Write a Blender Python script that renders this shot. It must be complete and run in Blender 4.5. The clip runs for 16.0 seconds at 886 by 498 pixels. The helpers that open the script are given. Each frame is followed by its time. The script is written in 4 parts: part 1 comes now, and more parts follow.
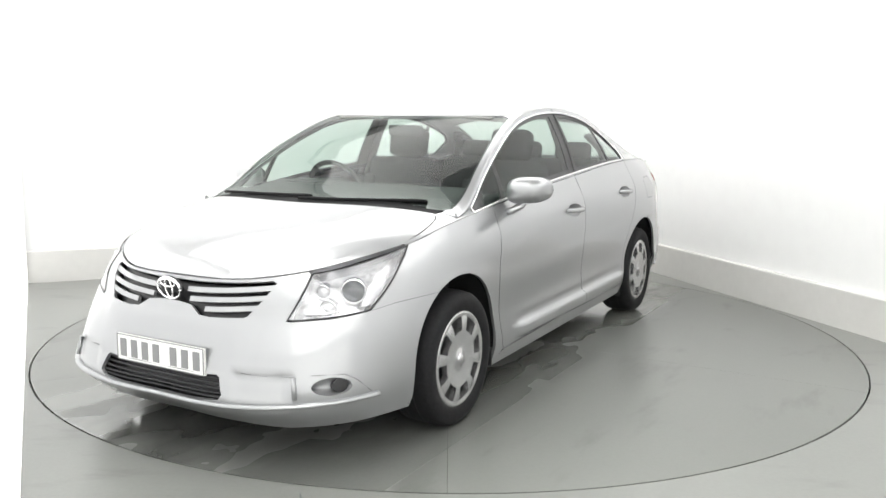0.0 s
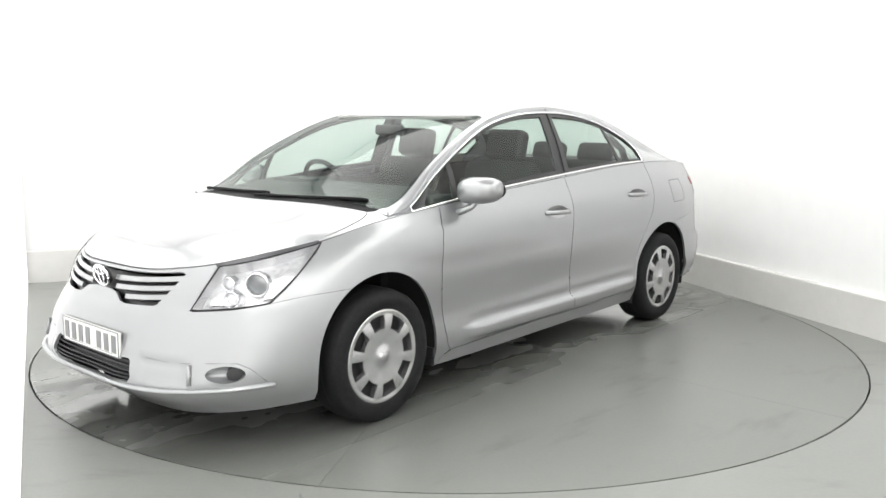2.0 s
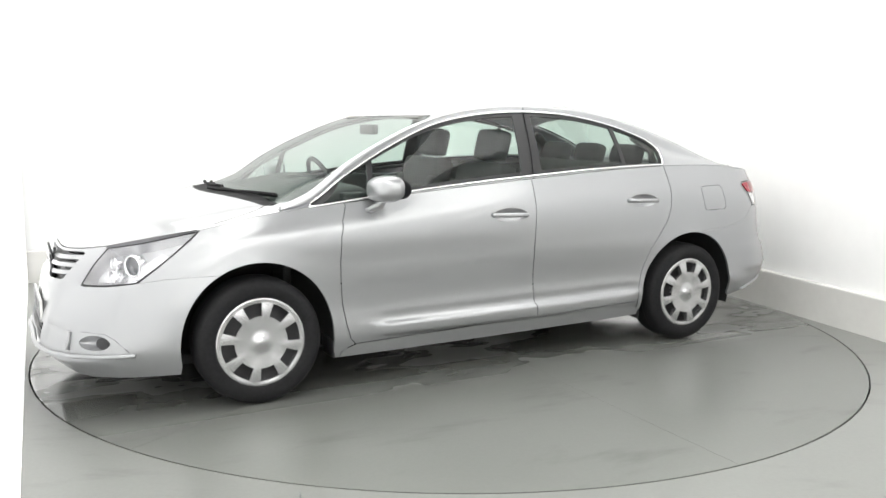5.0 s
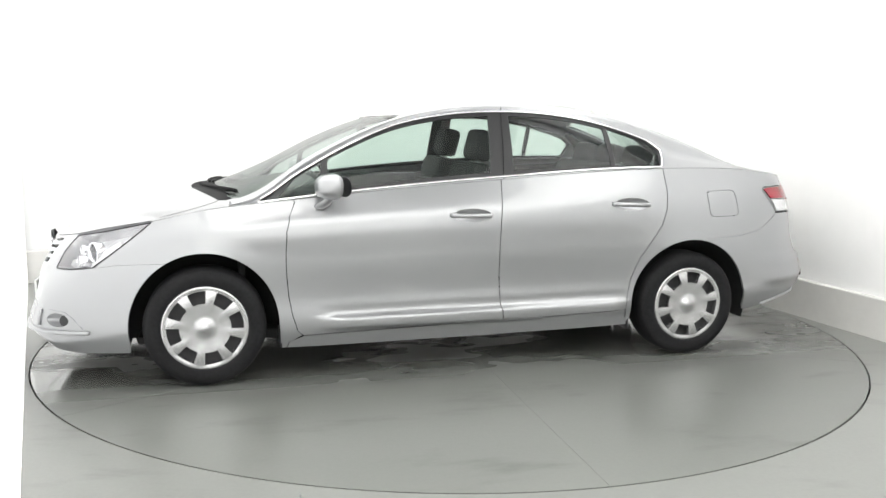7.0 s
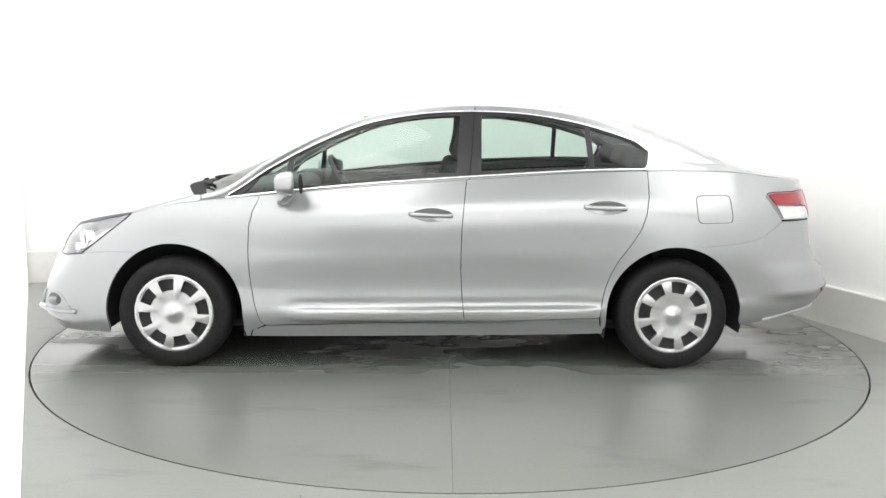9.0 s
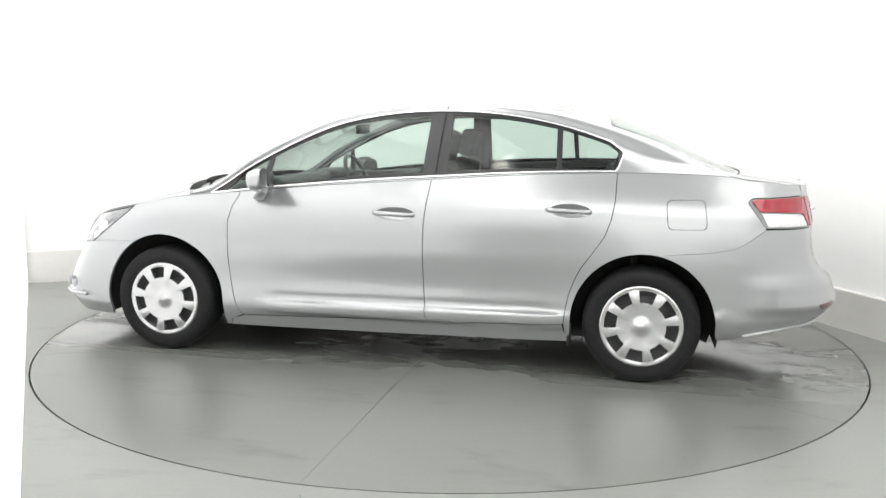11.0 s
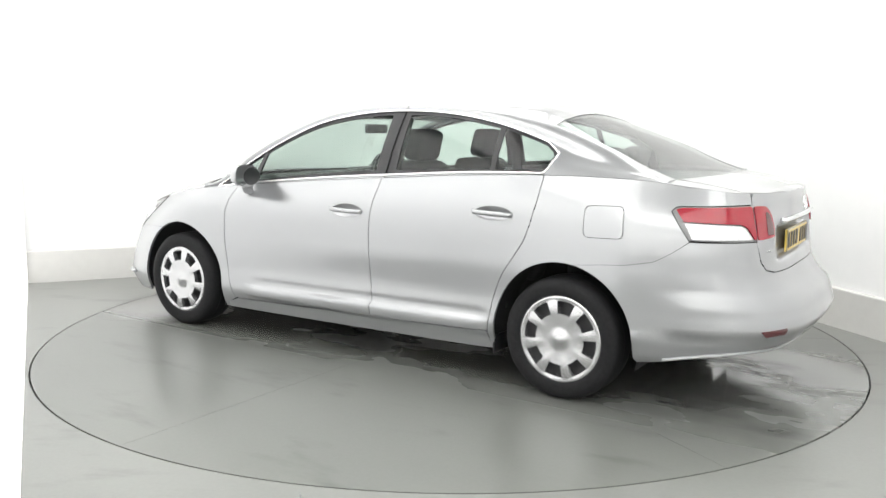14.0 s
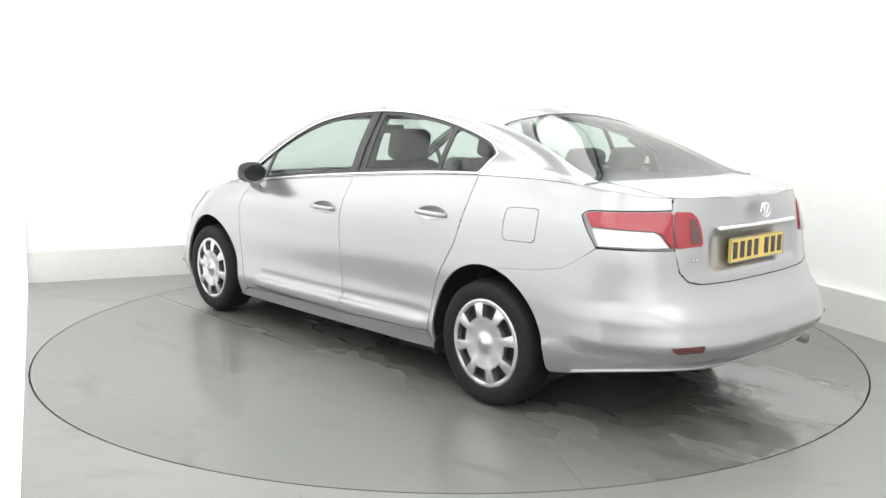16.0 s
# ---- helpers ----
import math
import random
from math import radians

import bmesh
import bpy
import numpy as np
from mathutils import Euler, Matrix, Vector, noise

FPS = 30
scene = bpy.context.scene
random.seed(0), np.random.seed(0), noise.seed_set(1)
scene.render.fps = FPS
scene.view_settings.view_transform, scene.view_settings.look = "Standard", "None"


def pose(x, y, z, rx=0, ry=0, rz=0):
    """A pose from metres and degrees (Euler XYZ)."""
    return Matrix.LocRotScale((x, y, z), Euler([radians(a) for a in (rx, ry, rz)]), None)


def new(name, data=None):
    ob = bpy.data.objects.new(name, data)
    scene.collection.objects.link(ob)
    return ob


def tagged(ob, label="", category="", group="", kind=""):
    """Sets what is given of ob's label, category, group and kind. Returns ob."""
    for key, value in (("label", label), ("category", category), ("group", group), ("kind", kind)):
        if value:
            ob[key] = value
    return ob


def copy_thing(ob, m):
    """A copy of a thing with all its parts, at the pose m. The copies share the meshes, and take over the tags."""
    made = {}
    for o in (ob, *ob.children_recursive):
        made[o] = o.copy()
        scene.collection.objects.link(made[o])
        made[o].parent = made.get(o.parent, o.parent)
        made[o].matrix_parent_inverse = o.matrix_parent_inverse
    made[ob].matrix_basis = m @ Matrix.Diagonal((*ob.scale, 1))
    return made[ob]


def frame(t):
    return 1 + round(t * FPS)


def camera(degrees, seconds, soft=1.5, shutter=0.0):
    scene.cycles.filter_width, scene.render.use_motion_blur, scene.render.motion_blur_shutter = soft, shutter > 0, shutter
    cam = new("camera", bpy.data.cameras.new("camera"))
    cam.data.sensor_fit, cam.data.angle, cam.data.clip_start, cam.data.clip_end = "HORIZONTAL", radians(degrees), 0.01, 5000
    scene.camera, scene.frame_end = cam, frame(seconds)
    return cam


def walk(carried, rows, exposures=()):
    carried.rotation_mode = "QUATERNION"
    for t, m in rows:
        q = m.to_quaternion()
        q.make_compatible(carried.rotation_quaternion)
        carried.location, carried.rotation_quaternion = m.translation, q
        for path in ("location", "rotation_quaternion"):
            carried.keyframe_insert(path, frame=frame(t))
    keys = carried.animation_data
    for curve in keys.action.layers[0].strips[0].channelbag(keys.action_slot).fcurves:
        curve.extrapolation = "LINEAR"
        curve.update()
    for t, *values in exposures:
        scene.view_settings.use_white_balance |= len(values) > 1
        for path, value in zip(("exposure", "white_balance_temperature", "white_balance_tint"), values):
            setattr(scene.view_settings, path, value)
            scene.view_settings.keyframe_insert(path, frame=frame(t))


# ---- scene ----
cam = camera(55.71, 16.0, soft=1.5)
EYE = pose(0, -5.326, 1.327, 0, 0, .447) @ pose(0, 0, 0, 90 - 8.543) @ pose(0, 0, 0, 0, 0, .561)
walk(cam, [(0, EYE), (16, EYE)], [(0, 0.0), (16, 0.0)])

# ---- light: a closed white booth; glowing ceiling strips, west wall and fill panels are added ----
world = bpy.data.worlds.new("world")
scene.world = world
world.use_nodes = True
world.node_tree.nodes["Background"].inputs[0].default_value = (.9, .95, 1, 1)
world.node_tree.nodes["Background"].inputs[1].default_value = .05
PANEL_GLOW, SIDE_GLOW, WEST_GLOW, RING_IN = 2.45, .9, .85, .40


# ---- materials ----
def mat(name, color, rough=.5, metal=0.0, coat=0.0, grain=0.0, scale=40.0, bump=0.0, glow=0.0, spec=.5, stain=0.0, stain_scale=1.5):
    m = bpy.data.materials.new(name)
    m.use_nodes = True
    nt = m.node_tree
    b = nt.nodes["Principled BSDF"]
    b.inputs["Base Color"].default_value = (*color, 1)
    b.inputs["Roughness"].default_value = rough
    b.inputs["Metallic"].default_value = metal
    b.inputs["Coat Weight"].default_value = coat
    b.inputs["Coat Roughness"].default_value = .03
    b.inputs["Specular IOR Level"].default_value = spec
    if glow:
        b.inputs["Emission Color"].default_value = (*color, 1)
        b.inputs["Emission Strength"].default_value = glow
    co = nt.nodes.new("ShaderNodeTexCoord")
    if grain or bump:
        n = nt.nodes.new("ShaderNodeTexNoise")
        n.inputs["Scale"].default_value, n.inputs["Detail"].default_value = scale, 4
        nt.links.new(co.outputs["Object"], n.inputs["Vector"])
    if grain or stain:
        mix = nt.nodes.new("ShaderNodeMix")
        mix.data_type, mix.blend_type = "RGBA", "MULTIPLY"
        mix.inputs["Factor"].default_value = 1
        mix.inputs["A"].default_value = (*color, 1)
        g = nt.nodes.new("ShaderNodeMapRange")
        g.inputs["From Min"].default_value, g.inputs["From Max"].default_value = .3, .7
        g.inputs["To Min"].default_value, g.inputs["To Max"].default_value = 1 - grain, 1 + grain
        if grain:
            nt.links.new(n.outputs["Fac"], g.inputs["Value"])
        last = g.outputs["Result"]
        if stain:
            n2 = nt.nodes.new("ShaderNodeTexNoise")
            n2.inputs["Scale"].default_value, n2.inputs["Detail"].default_value, n2.inputs["Distortion"].default_value = stain_scale, 3, .2
            nt.links.new(co.outputs["Object"], n2.inputs["Vector"])
            g2 = nt.nodes.new("ShaderNodeMapRange")
            g2.inputs["From Min"].default_value, g2.inputs["From Max"].default_value = .2, .8
            g2.inputs["To Min"].default_value, g2.inputs["To Max"].default_value = 1 - stain, 1 + stain * .5
            nt.links.new(n2.outputs["Fac"], g2.inputs["Value"])
            mul = nt.nodes.new("ShaderNodeMath")
            mul.operation = "MULTIPLY"
            if grain:
                nt.links.new(last, mul.inputs[0])
            else:
                mul.inputs[0].default_value = 1
            nt.links.new(g2.outputs["Result"], mul.inputs[1])
            last = mul.outputs[0]
        nt.links.new(last, mix.inputs["B"])
        nt.links.new(mix.outputs["Result"], b.inputs["Base Color"])
    if bump:
        bp = nt.nodes.new("ShaderNodeBump")
        bp.inputs["Strength"].default_value, bp.inputs["Distance"].default_value = bump, .004
        nt.links.new(n.outputs["Fac"], bp.inputs["Height"])
        nt.links.new(bp.outputs["Normal"], b.inputs["Normal"])
    return m


def glass(name, tint, gloss=1.0, ior=1.5):
    """A thin pane: tinted see-through with a Fresnel reflection."""
    m = bpy.data.materials.new(name)
    m.use_nodes = True
    nt = m.node_tree
    out = nt.nodes["Material Output"]
    nt.nodes.remove(nt.nodes["Principled BSDF"])
    tr, gl, mx, fr, pw, ma = (nt.nodes.new(k) for k in ("ShaderNodeBsdfTransparent", "ShaderNodeBsdfGlossy", "ShaderNodeMixShader", "ShaderNodeLayerWeight", "ShaderNodeMath", "ShaderNodeMath"))
    tr.inputs["Color"].default_value = (*tint, 1)
    gl.inputs["Color"].default_value = (gloss, gloss, gloss, 1)
    gl.inputs["Roughness"].default_value = .01
    fr.inputs["Blend"].default_value = .5
    f0 = ((ior - 1) / (ior + 1)) ** 2
    pw.operation, ma.operation = "POWER", "MULTIPLY_ADD"
    pw.inputs[1].default_value = 5
    ma.inputs[1].default_value, ma.inputs[2].default_value = 1 - f0, f0
    nt.links.new(fr.outputs["Facing"], pw.inputs[0])
    nt.links.new(pw.outputs[0], ma.inputs[0])
    nt.links.new(ma.outputs[0], mx.inputs[0])
    nt.links.new(tr.outputs[0], mx.inputs[1])
    nt.links.new(gl.outputs[0], mx.inputs[2])
    nt.links.new(mx.outputs[0], out.inputs[0])
    return m


def wet_paint(name, color, seed, track=0.0):
    """Grey floor paint with soft stains, scuffs and drying wet smears."""
    m = bpy.data.materials.new(name)
    m.use_nodes = True
    nt = m.node_tree
    b = nt.nodes["Principled BSDF"]
    co = nt.nodes.new("ShaderNodeTexCoord")

    def noise(scale, stretch, detail, lo, hi, to_lo, to_hi, turn=0.0):
        mp, n, g = (nt.nodes.new(k) for k in ("ShaderNodeMapping", "ShaderNodeTexNoise", "ShaderNodeMapRange"))
        mp.inputs["Location"].default_value = (seed * 3.7, seed * 1.9, .37 + seed)
        mp.inputs["Rotation"].default_value = (0, 0, turn)
        mp.inputs["Scale"].default_value = (1, stretch, 1)
        n.inputs["Scale"].default_value, n.inputs["Detail"].default_value, n.inputs["Roughness"].default_value = scale, detail, .55
        g.interpolation_type = "SMOOTHSTEP"
        for k, v in (("From Min", lo), ("From Max", hi), ("To Min", to_lo), ("To Max", to_hi)):
            g.inputs[k].default_value = v
        nt.links.new(co.outputs["Object"], mp.inputs["Vector"])
        nt.links.new(mp.outputs["Vector"], n.inputs["Vector"])
        nt.links.new(n.outputs["Fac"], g.inputs["Value"])
        return g.outputs["Result"]

    def math_node(op, p, q):
        k = nt.nodes.new("ShaderNodeMath")
        k.operation = op
        for slot, v in ((0, p), (1, q)):
            if isinstance(v, float):
                k.inputs[slot].default_value = v
            else:
                nt.links.new(v, k.inputs[slot])
        return k.outputs[0]

    cloud = noise(.6, 1.0, 1, .2, .8, .93, 1.06)
    scuff = noise(1.7, 3.0, 4, .56, .78, 1.0, .72, .6)
    fine = noise(60, 1.0, 2, .3, .7, .98, 1.02)
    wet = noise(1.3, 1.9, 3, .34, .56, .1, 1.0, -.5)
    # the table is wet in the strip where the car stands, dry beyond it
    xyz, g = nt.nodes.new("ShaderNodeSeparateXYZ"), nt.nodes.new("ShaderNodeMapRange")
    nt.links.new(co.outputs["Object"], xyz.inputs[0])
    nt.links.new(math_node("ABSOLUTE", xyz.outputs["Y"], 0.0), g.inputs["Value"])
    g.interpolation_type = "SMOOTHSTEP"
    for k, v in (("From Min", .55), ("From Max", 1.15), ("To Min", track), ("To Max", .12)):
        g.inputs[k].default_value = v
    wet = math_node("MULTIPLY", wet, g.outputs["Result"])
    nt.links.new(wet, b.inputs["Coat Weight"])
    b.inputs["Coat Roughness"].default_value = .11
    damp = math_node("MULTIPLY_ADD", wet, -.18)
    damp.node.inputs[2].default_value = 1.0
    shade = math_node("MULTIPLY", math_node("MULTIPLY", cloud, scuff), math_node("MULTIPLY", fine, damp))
    mix = nt.nodes.new("ShaderNodeMix")
    mix.data_type, mix.blend_type = "RGBA", "MULTIPLY"
    mix.inputs["Factor"].default_value = 1
    mix.inputs["A"].default_value = (*color, 1)
    nt.links.new(shade, mix.inputs["B"])
    nt.links.new(mix.outputs["Result"], b.inputs["Base Color"])
    rough = math_node("MULTIPLY_ADD", wet, -.24)
    rough.node.inputs[2].default_value = .34
    nt.links.new(rough, b.inputs["Roughness"])
    return m


PAINT = mat("silver_paint", (.365, .37, .38), .30, .72, 1.0, grain=.04, scale=900)
MATTE = mat("matte_black_plastic", (.012, .012, .013), .75, spec=.2)
WHITE_WALL = mat("white_wall", (.91, .91, .91), .6, grain=.01, scale=8, stain=.012, stain_scale=.6)
CEIL = mat("ceiling_white", (.86, .86, .86), .7, grain=.01, scale=10)
KERB = mat("kerb_offwhite", (.70, .69, .67), .5, grain=.02, scale=14, stain=.03, stain_scale=2.0)
FLOOR = wet_paint("grey_floor_paint", (.225, .23, .217), 1.1)
# the floor's grey with shade around the car put into the base colour
DISC = wet_paint("grey_turntable_paint_shaded", (.178, .183, .172), 1.0, 1.0)
PIT = mat("dark_pit", (.02, .02, .02), .9)
DIFFUSER = mat("light_diffuser", (1, 1, .98), .5, glow=PANEL_GLOW)
SIDE_DIFFUSER = mat("fill_light_front", (1, 1, .985), .5, glow=SIDE_GLOW)
WEST_GLOW_FACE = mat("glow_wall_front", (1, 1, .99), .5, glow=WEST_GLOW)
METAL_WHITE = mat("white_metal", (.8, .8, .8), .4)
BLACK = mat("black_trim", (.018, .018, .02), .32, grain=.1, scale=200)
DARK = mat("dark_underbody", (.012, .012, .013), .8, grain=.2, scale=30)
CHROME = mat("bright_trim", (.85, .85, .86), .12, 1.0)
RUBBER = mat("tyre_rubber", (.013, .013, .014), .7, spec=.2, grain=.2, scale=60, bump=.15)
HUBCAP = mat("silver_plastic", (.56, .56, .57), .27, .85, .4, grain=.03, scale=300)
DISCB = mat("brake_dark", (.03, .03, .032), .6)
RED = mat("red_lens", (.30, .006, .020), .12, coat=.5)
RED_DARK = mat("dark_red_lens", (.08, .006, .010), .10, coat=1.0)
CLEARWHITE = mat("clear_lens_inner", (.72, .72, .73), .15, .5, 1.0, grain=.12, scale=90)
REFLECTOR = mat("lamp_reflector", (.88, .88, .89), .2, .5, grain=.22, scale=60)
LAMPGREY = mat("lamp_bezel", (.22, .22, .225), .35, .2)
LAMPLIGHT = mat("lamp_housing", (.72, .72, .73), .22, .5)
BULB = glass("projector_glass", (.35, .36, .38), 1.0, 1.9)
GLASS = glass("green_tinted_glass", (.74, .83, .785), .9, 1.5)
WSGLASS = glass("windscreen_glass", (.74, .82, .78), .6, 1.5)
LENS = glass("clear_lens", (.93, .93, .94), 1.0, 1.5)
FABRIC = mat("dark_seat_fabric", (.030, .030, .033), .9, grain=.25, scale=220, bump=.2)
DASH = mat("dark_grey_plastic", (.028, .029, .031), .55, grain=.1, scale=120)
LINER = mat("pale_headliner", (.28, .28, .27), .9, grain=.05, scale=50)
PLATE_W = mat("white_plate", (.80, .80, .78), .3, coat=.4)
PLATE_Y = mat("yellow_plate", (.72, .52, .10), .3, coat=.4)
INK = mat("plate_ink", (.02, .02, .02), .4)


# ---- mesh helpers ----
def part(name, bm, material, parent=None, label="", smooth=True):
    me = bpy.data.meshes.new(name)
    bm.to_mesh(me)
    bm.free()
    me.materials.append(material)
    for p in me.polygons:
        p.use_smooth = smooth
    ob = new(name, me)
    ob.parent = parent
    return tagged(ob, label) if label else ob


def raw(name, verts, faces, material, parent=None, label="", norm=None, smooth=True):
    me = bpy.data.meshes.new(name)
    me.from_pydata([tuple(v) for v in verts], [], [tuple(int(i) for i in f) for f in faces])
    me.update()
    me.materials.append(material)
    for p in me.polygons:
        p.use_smooth = smooth
    if norm is not None:
        me.normals_split_custom_set_from_vertices([tuple(n) for n in norm])
    ob = new(name, me)
    ob.parent = parent
    return tagged(ob, label) if label else ob


def box_bm(size, at=(0, 0, 0), bevel=.01, seg=2, turn=None):
    bm = bmesh.new()
    bmesh.ops.create_cube(bm, size=1)
    bmesh.ops.scale(bm, vec=size, verts=bm.verts)
    if bevel:
        bmesh.ops.bevel(bm, geom=bm.edges[:], offset=bevel, segments=seg, profile=.6, affect="EDGES")
    m = Matrix.Translation(at) @ (turn or Matrix())
    bmesh.ops.transform(bm, matrix=m, verts=bm.verts)
    return bm


def merge_bm(*many):
    out = bmesh.new()
    for bm in many:
        me = bpy.data.meshes.new("tmp")
        bm.to_mesh(me)
        bm.free()
        out.from_mesh(me)
        bpy.data.meshes.remove(me)
    return out


def tube_bm(points, radius, seg=6, flat=None):
    """A bar swept along points; flat: (wide, high) in place of a round section, wide lying level."""
    bm, rings, pts = bmesh.new(), [], [Vector(p) for p in points]
    for i, p in enumerate(pts):
        d = (pts[min(i + 1, len(pts) - 1)] - pts[max(i - 1, 0)]).normalized()
        up = Vector((0, 0, 1)) if abs(d.z) < .95 else Vector((0, 1, 0))
        a = d.cross(up).normalized()
        b = a.cross(d).normalized()
        w, h = flat or (radius, radius)
        rings.append([bm.verts.new(p + a * w * math.cos(2 * math.pi * k / seg) + b * h * math.sin(2 * math.pi * k / seg)) for k in range(seg)])
    for r, q in zip(rings, rings[1:]):
        for k in range(seg):
            bm.faces.new((r[k], r[(k + 1) % seg], q[(k + 1) % seg], q[k]))
    bm.faces.new(rings[0][::-1])
    bm.faces.new(rings[-1])
    bmesh.ops.recalc_face_normals(bm, faces=bm.faces)
    return bm


def lathe_bm(profile, seg=64):
    """Profile of (radius, y) turned about the y axis."""
    bm, rings = bmesh.new(), []
    for r, y in profile:
        rings.append([bm.verts.new((r * math.cos(2 * math.pi * k / seg), y, r * math.sin(2 * math.pi * k / seg))) for k in range(seg)])
    for a, b in zip(rings, rings[1:]):
        for k in range(seg):
            bm.faces.new((a[k], a[(k + 1) % seg], b[(k + 1) % seg], b[k]))
    bmesh.ops.remove_doubles(bm, verts=bm.verts, dist=1e-5)
    bmesh.ops.recalc_face_normals(bm, faces=bm.faces)
    return bm


def prism_bm(poly, z0, z1):
    bm = bmesh.new()
    lo = [bm.verts.new((x, y, z0)) for x, y in poly]
    hi = [bm.verts.new((x, y, z1)) for x, y in poly]
    n = len(poly)
    bm.faces.new(lo[::-1])
    bm.faces.new(hi)
    for i in range(n):
        bm.faces.new((lo[i], lo[(i + 1) % n], hi[(i + 1) % n], hi[i]))
    bmesh.ops.recalc_face_normals(bm, faces=bm.faces)
    return bm


# ---- the booth ----
CORNERS = [(-3.434, 1.367), (1.40, 3.50), (3.03, -1.07), (4.55, -5.70), (4.2, -7.4), (-1.2, -7.4), (-2.4, -4.9), (-.982, -3.60)]
HIGH, KERB_H = 3.4, .265


def inward(a, b, d):
    v = Vector((b[0] - a[0], b[1] - a[1]))
    n = Vector((v.y, -v.x)).normalized()
    return n * d


def room():
    names = ["wall_north", "wall_east", "wall_east_near", "wall_south_east", "wall_south", "wall_south_west", "wall_west_return", "wall_west"]
    n = len(CORNERS)
    for i, name in enumerate(names):
        a, b = CORNERS[i], CORNERS[(i + 1) % n]
        o, p = inward(a, b, -.17), inward(a, b, -.03 if i == 7 else -.05)
        d = (Vector(b) - Vector(a)).normalized() * .1
        poly = [(q[0] + w.x + e * d.x, q[1] + w.y + e * d.y) for q, w, e in ((a, p, 0 if i == 7 else -1), (b, p, -.5 if i == 6 else 1), (b, o, -.5 if i == 6 else 1), (a, o, 0 if i == 7 else -1))]
        tagged(part(name, prism_bm(poly, -.05, HIGH), WHITE_WALL, smooth=False), "smooth white painted booth wall, brightly lit", "wall", kind="structure")
    # low off-white kerb board in front of the walls that are in view, bevelled top edge
    for a, b in ((CORNERS[0], CORNERS[1]), (CORNERS[1], CORNERS[2]), (CORNERS[2], CORNERS[3])):
        w = inward(a, b, -.048)
        d = (Vector(b) - Vector(a)).normalized() * -.02
        poly = [(a[0] + d.x, a[1] + d.y), (b[0] - d.x, b[1] - d.y), (b[0] + w.x - d.x, b[1] + w.y - d.y), (a[0] + w.x + d.x, a[1] + w.y + d.y)]
        bm = prism_bm(poly, 0, KERB_H)
        top = [e for e in bm.edges if all(v.co.z > .1 for v in e.verts)]
        bmesh.ops.bevel(bm, geom=top, offset=.012, segments=3, profile=.5, affect="EDGES")
        tagged(part("baseboard", bm, KERB, smooth=False), "low off-white kerb board along the foot of the wall", "baseboard", kind="structure")
    tagged(part("ceiling", prism_bm(CORNERS, HIGH, HIGH + .1), CEIL, smooth=False), "plain white booth ceiling", "ceiling", kind="structure")
    # floor with a round opening for the turntable
    ring = [(2.4595 * math.cos(2 * math.pi * k / 160), 2.4595 * math.sin(2 * math.pi * k / 160)) for k in range(160)]
    outer = [(v[0] * 1.03, v[1] * 1.03) for v in CORNERS]
    bm = bmesh.new()
    ov = [bm.verts.new((x, y, 0)) for x, y in outer]
    iv = [bm.verts.new((x, y, 0)) for x, y in ring]
    es = [bm.edges.new((v[i], v[(i + 1) % len(v)])) for v in (ov, iv) for i in range(len(v))]
    bmesh.ops.triangle_fill(bm, use_beauty=True, use_dissolve=False, edges=es)
    for f in bm.faces:
        if f.normal.z < 0:
            f.normal_flip()
    low = bmesh.ops.extrude_edge_only(bm, edges=[e for e in bm.edges if all(math.hypot(v.co.x, v.co.y) < 2.47 for v in e.verts)])
    bmesh.ops.translate(bm, vec=(0, 0, -.06), verts=[g for g in low["geom"] if isinstance(g, bmesh.types.BMVert)])
    tagged(part("floor", bm, FLOOR, smooth=False), "grey painted concrete floor, worn and slightly wet", "floor", kind="structure")
    tagged(part("pit", prism_bm([(2.7 * x / 2.4595, 2.7 * y / 2.4595) for x, y in ring], -.12, -.055), PIT, smooth=False), "dark pit under the turntable", "pit", kind="structure")
    # a joint in the fixed floor
    j = tube_bm([(-.531, -2.47, 0), (-.44, -2.75, 0), (-.30, -3.3, 0)], .002, 6, (.003, .0012))
    tagged(part("floor_joint", j, LAMPGREY), "thin dark joint line in the grey floor", "joint", kind="structure")


def ceiling_light(i):
    """One luminous strip of an unseen ring, added under the ceiling along the walls."""
    e = tagged(new("ceiling_light"), "long luminous white panel added under the booth ceiling, out of view", "ceiling light", "ceiling panels along the walls")
    mid = Vector((.5, -1.6))
    a, b = Vector(CORNERS[i]), Vector(CORNERS[(i + 1) % 8])
    near = lambda c, k: mid + (c - mid) * k
    p, q, r, u = near(a, .94), near(b, .94), near(b, RING_IN), near(a, RING_IN)
    along_p, along_u = (q - p) * .012, (r - u) * .012
    poly = [tuple(p + along_p), tuple(q - along_p), tuple(r - along_u), tuple(u + along_u)]
    part("diffuser", prism_bm(poly, HIGH - .03, HIGH - .012), DIFFUSER, e, "glowing white diffuser", smooth=False)
    bars = [tube_bm([(*v, HIGH - .02), (*w, HIGH - .02)], .014, 6) for v, w in zip(poly, poly[1:] + poly[:1])]
    part("frame", merge_bm(*bars), METAL_WHITE, e)
    return e


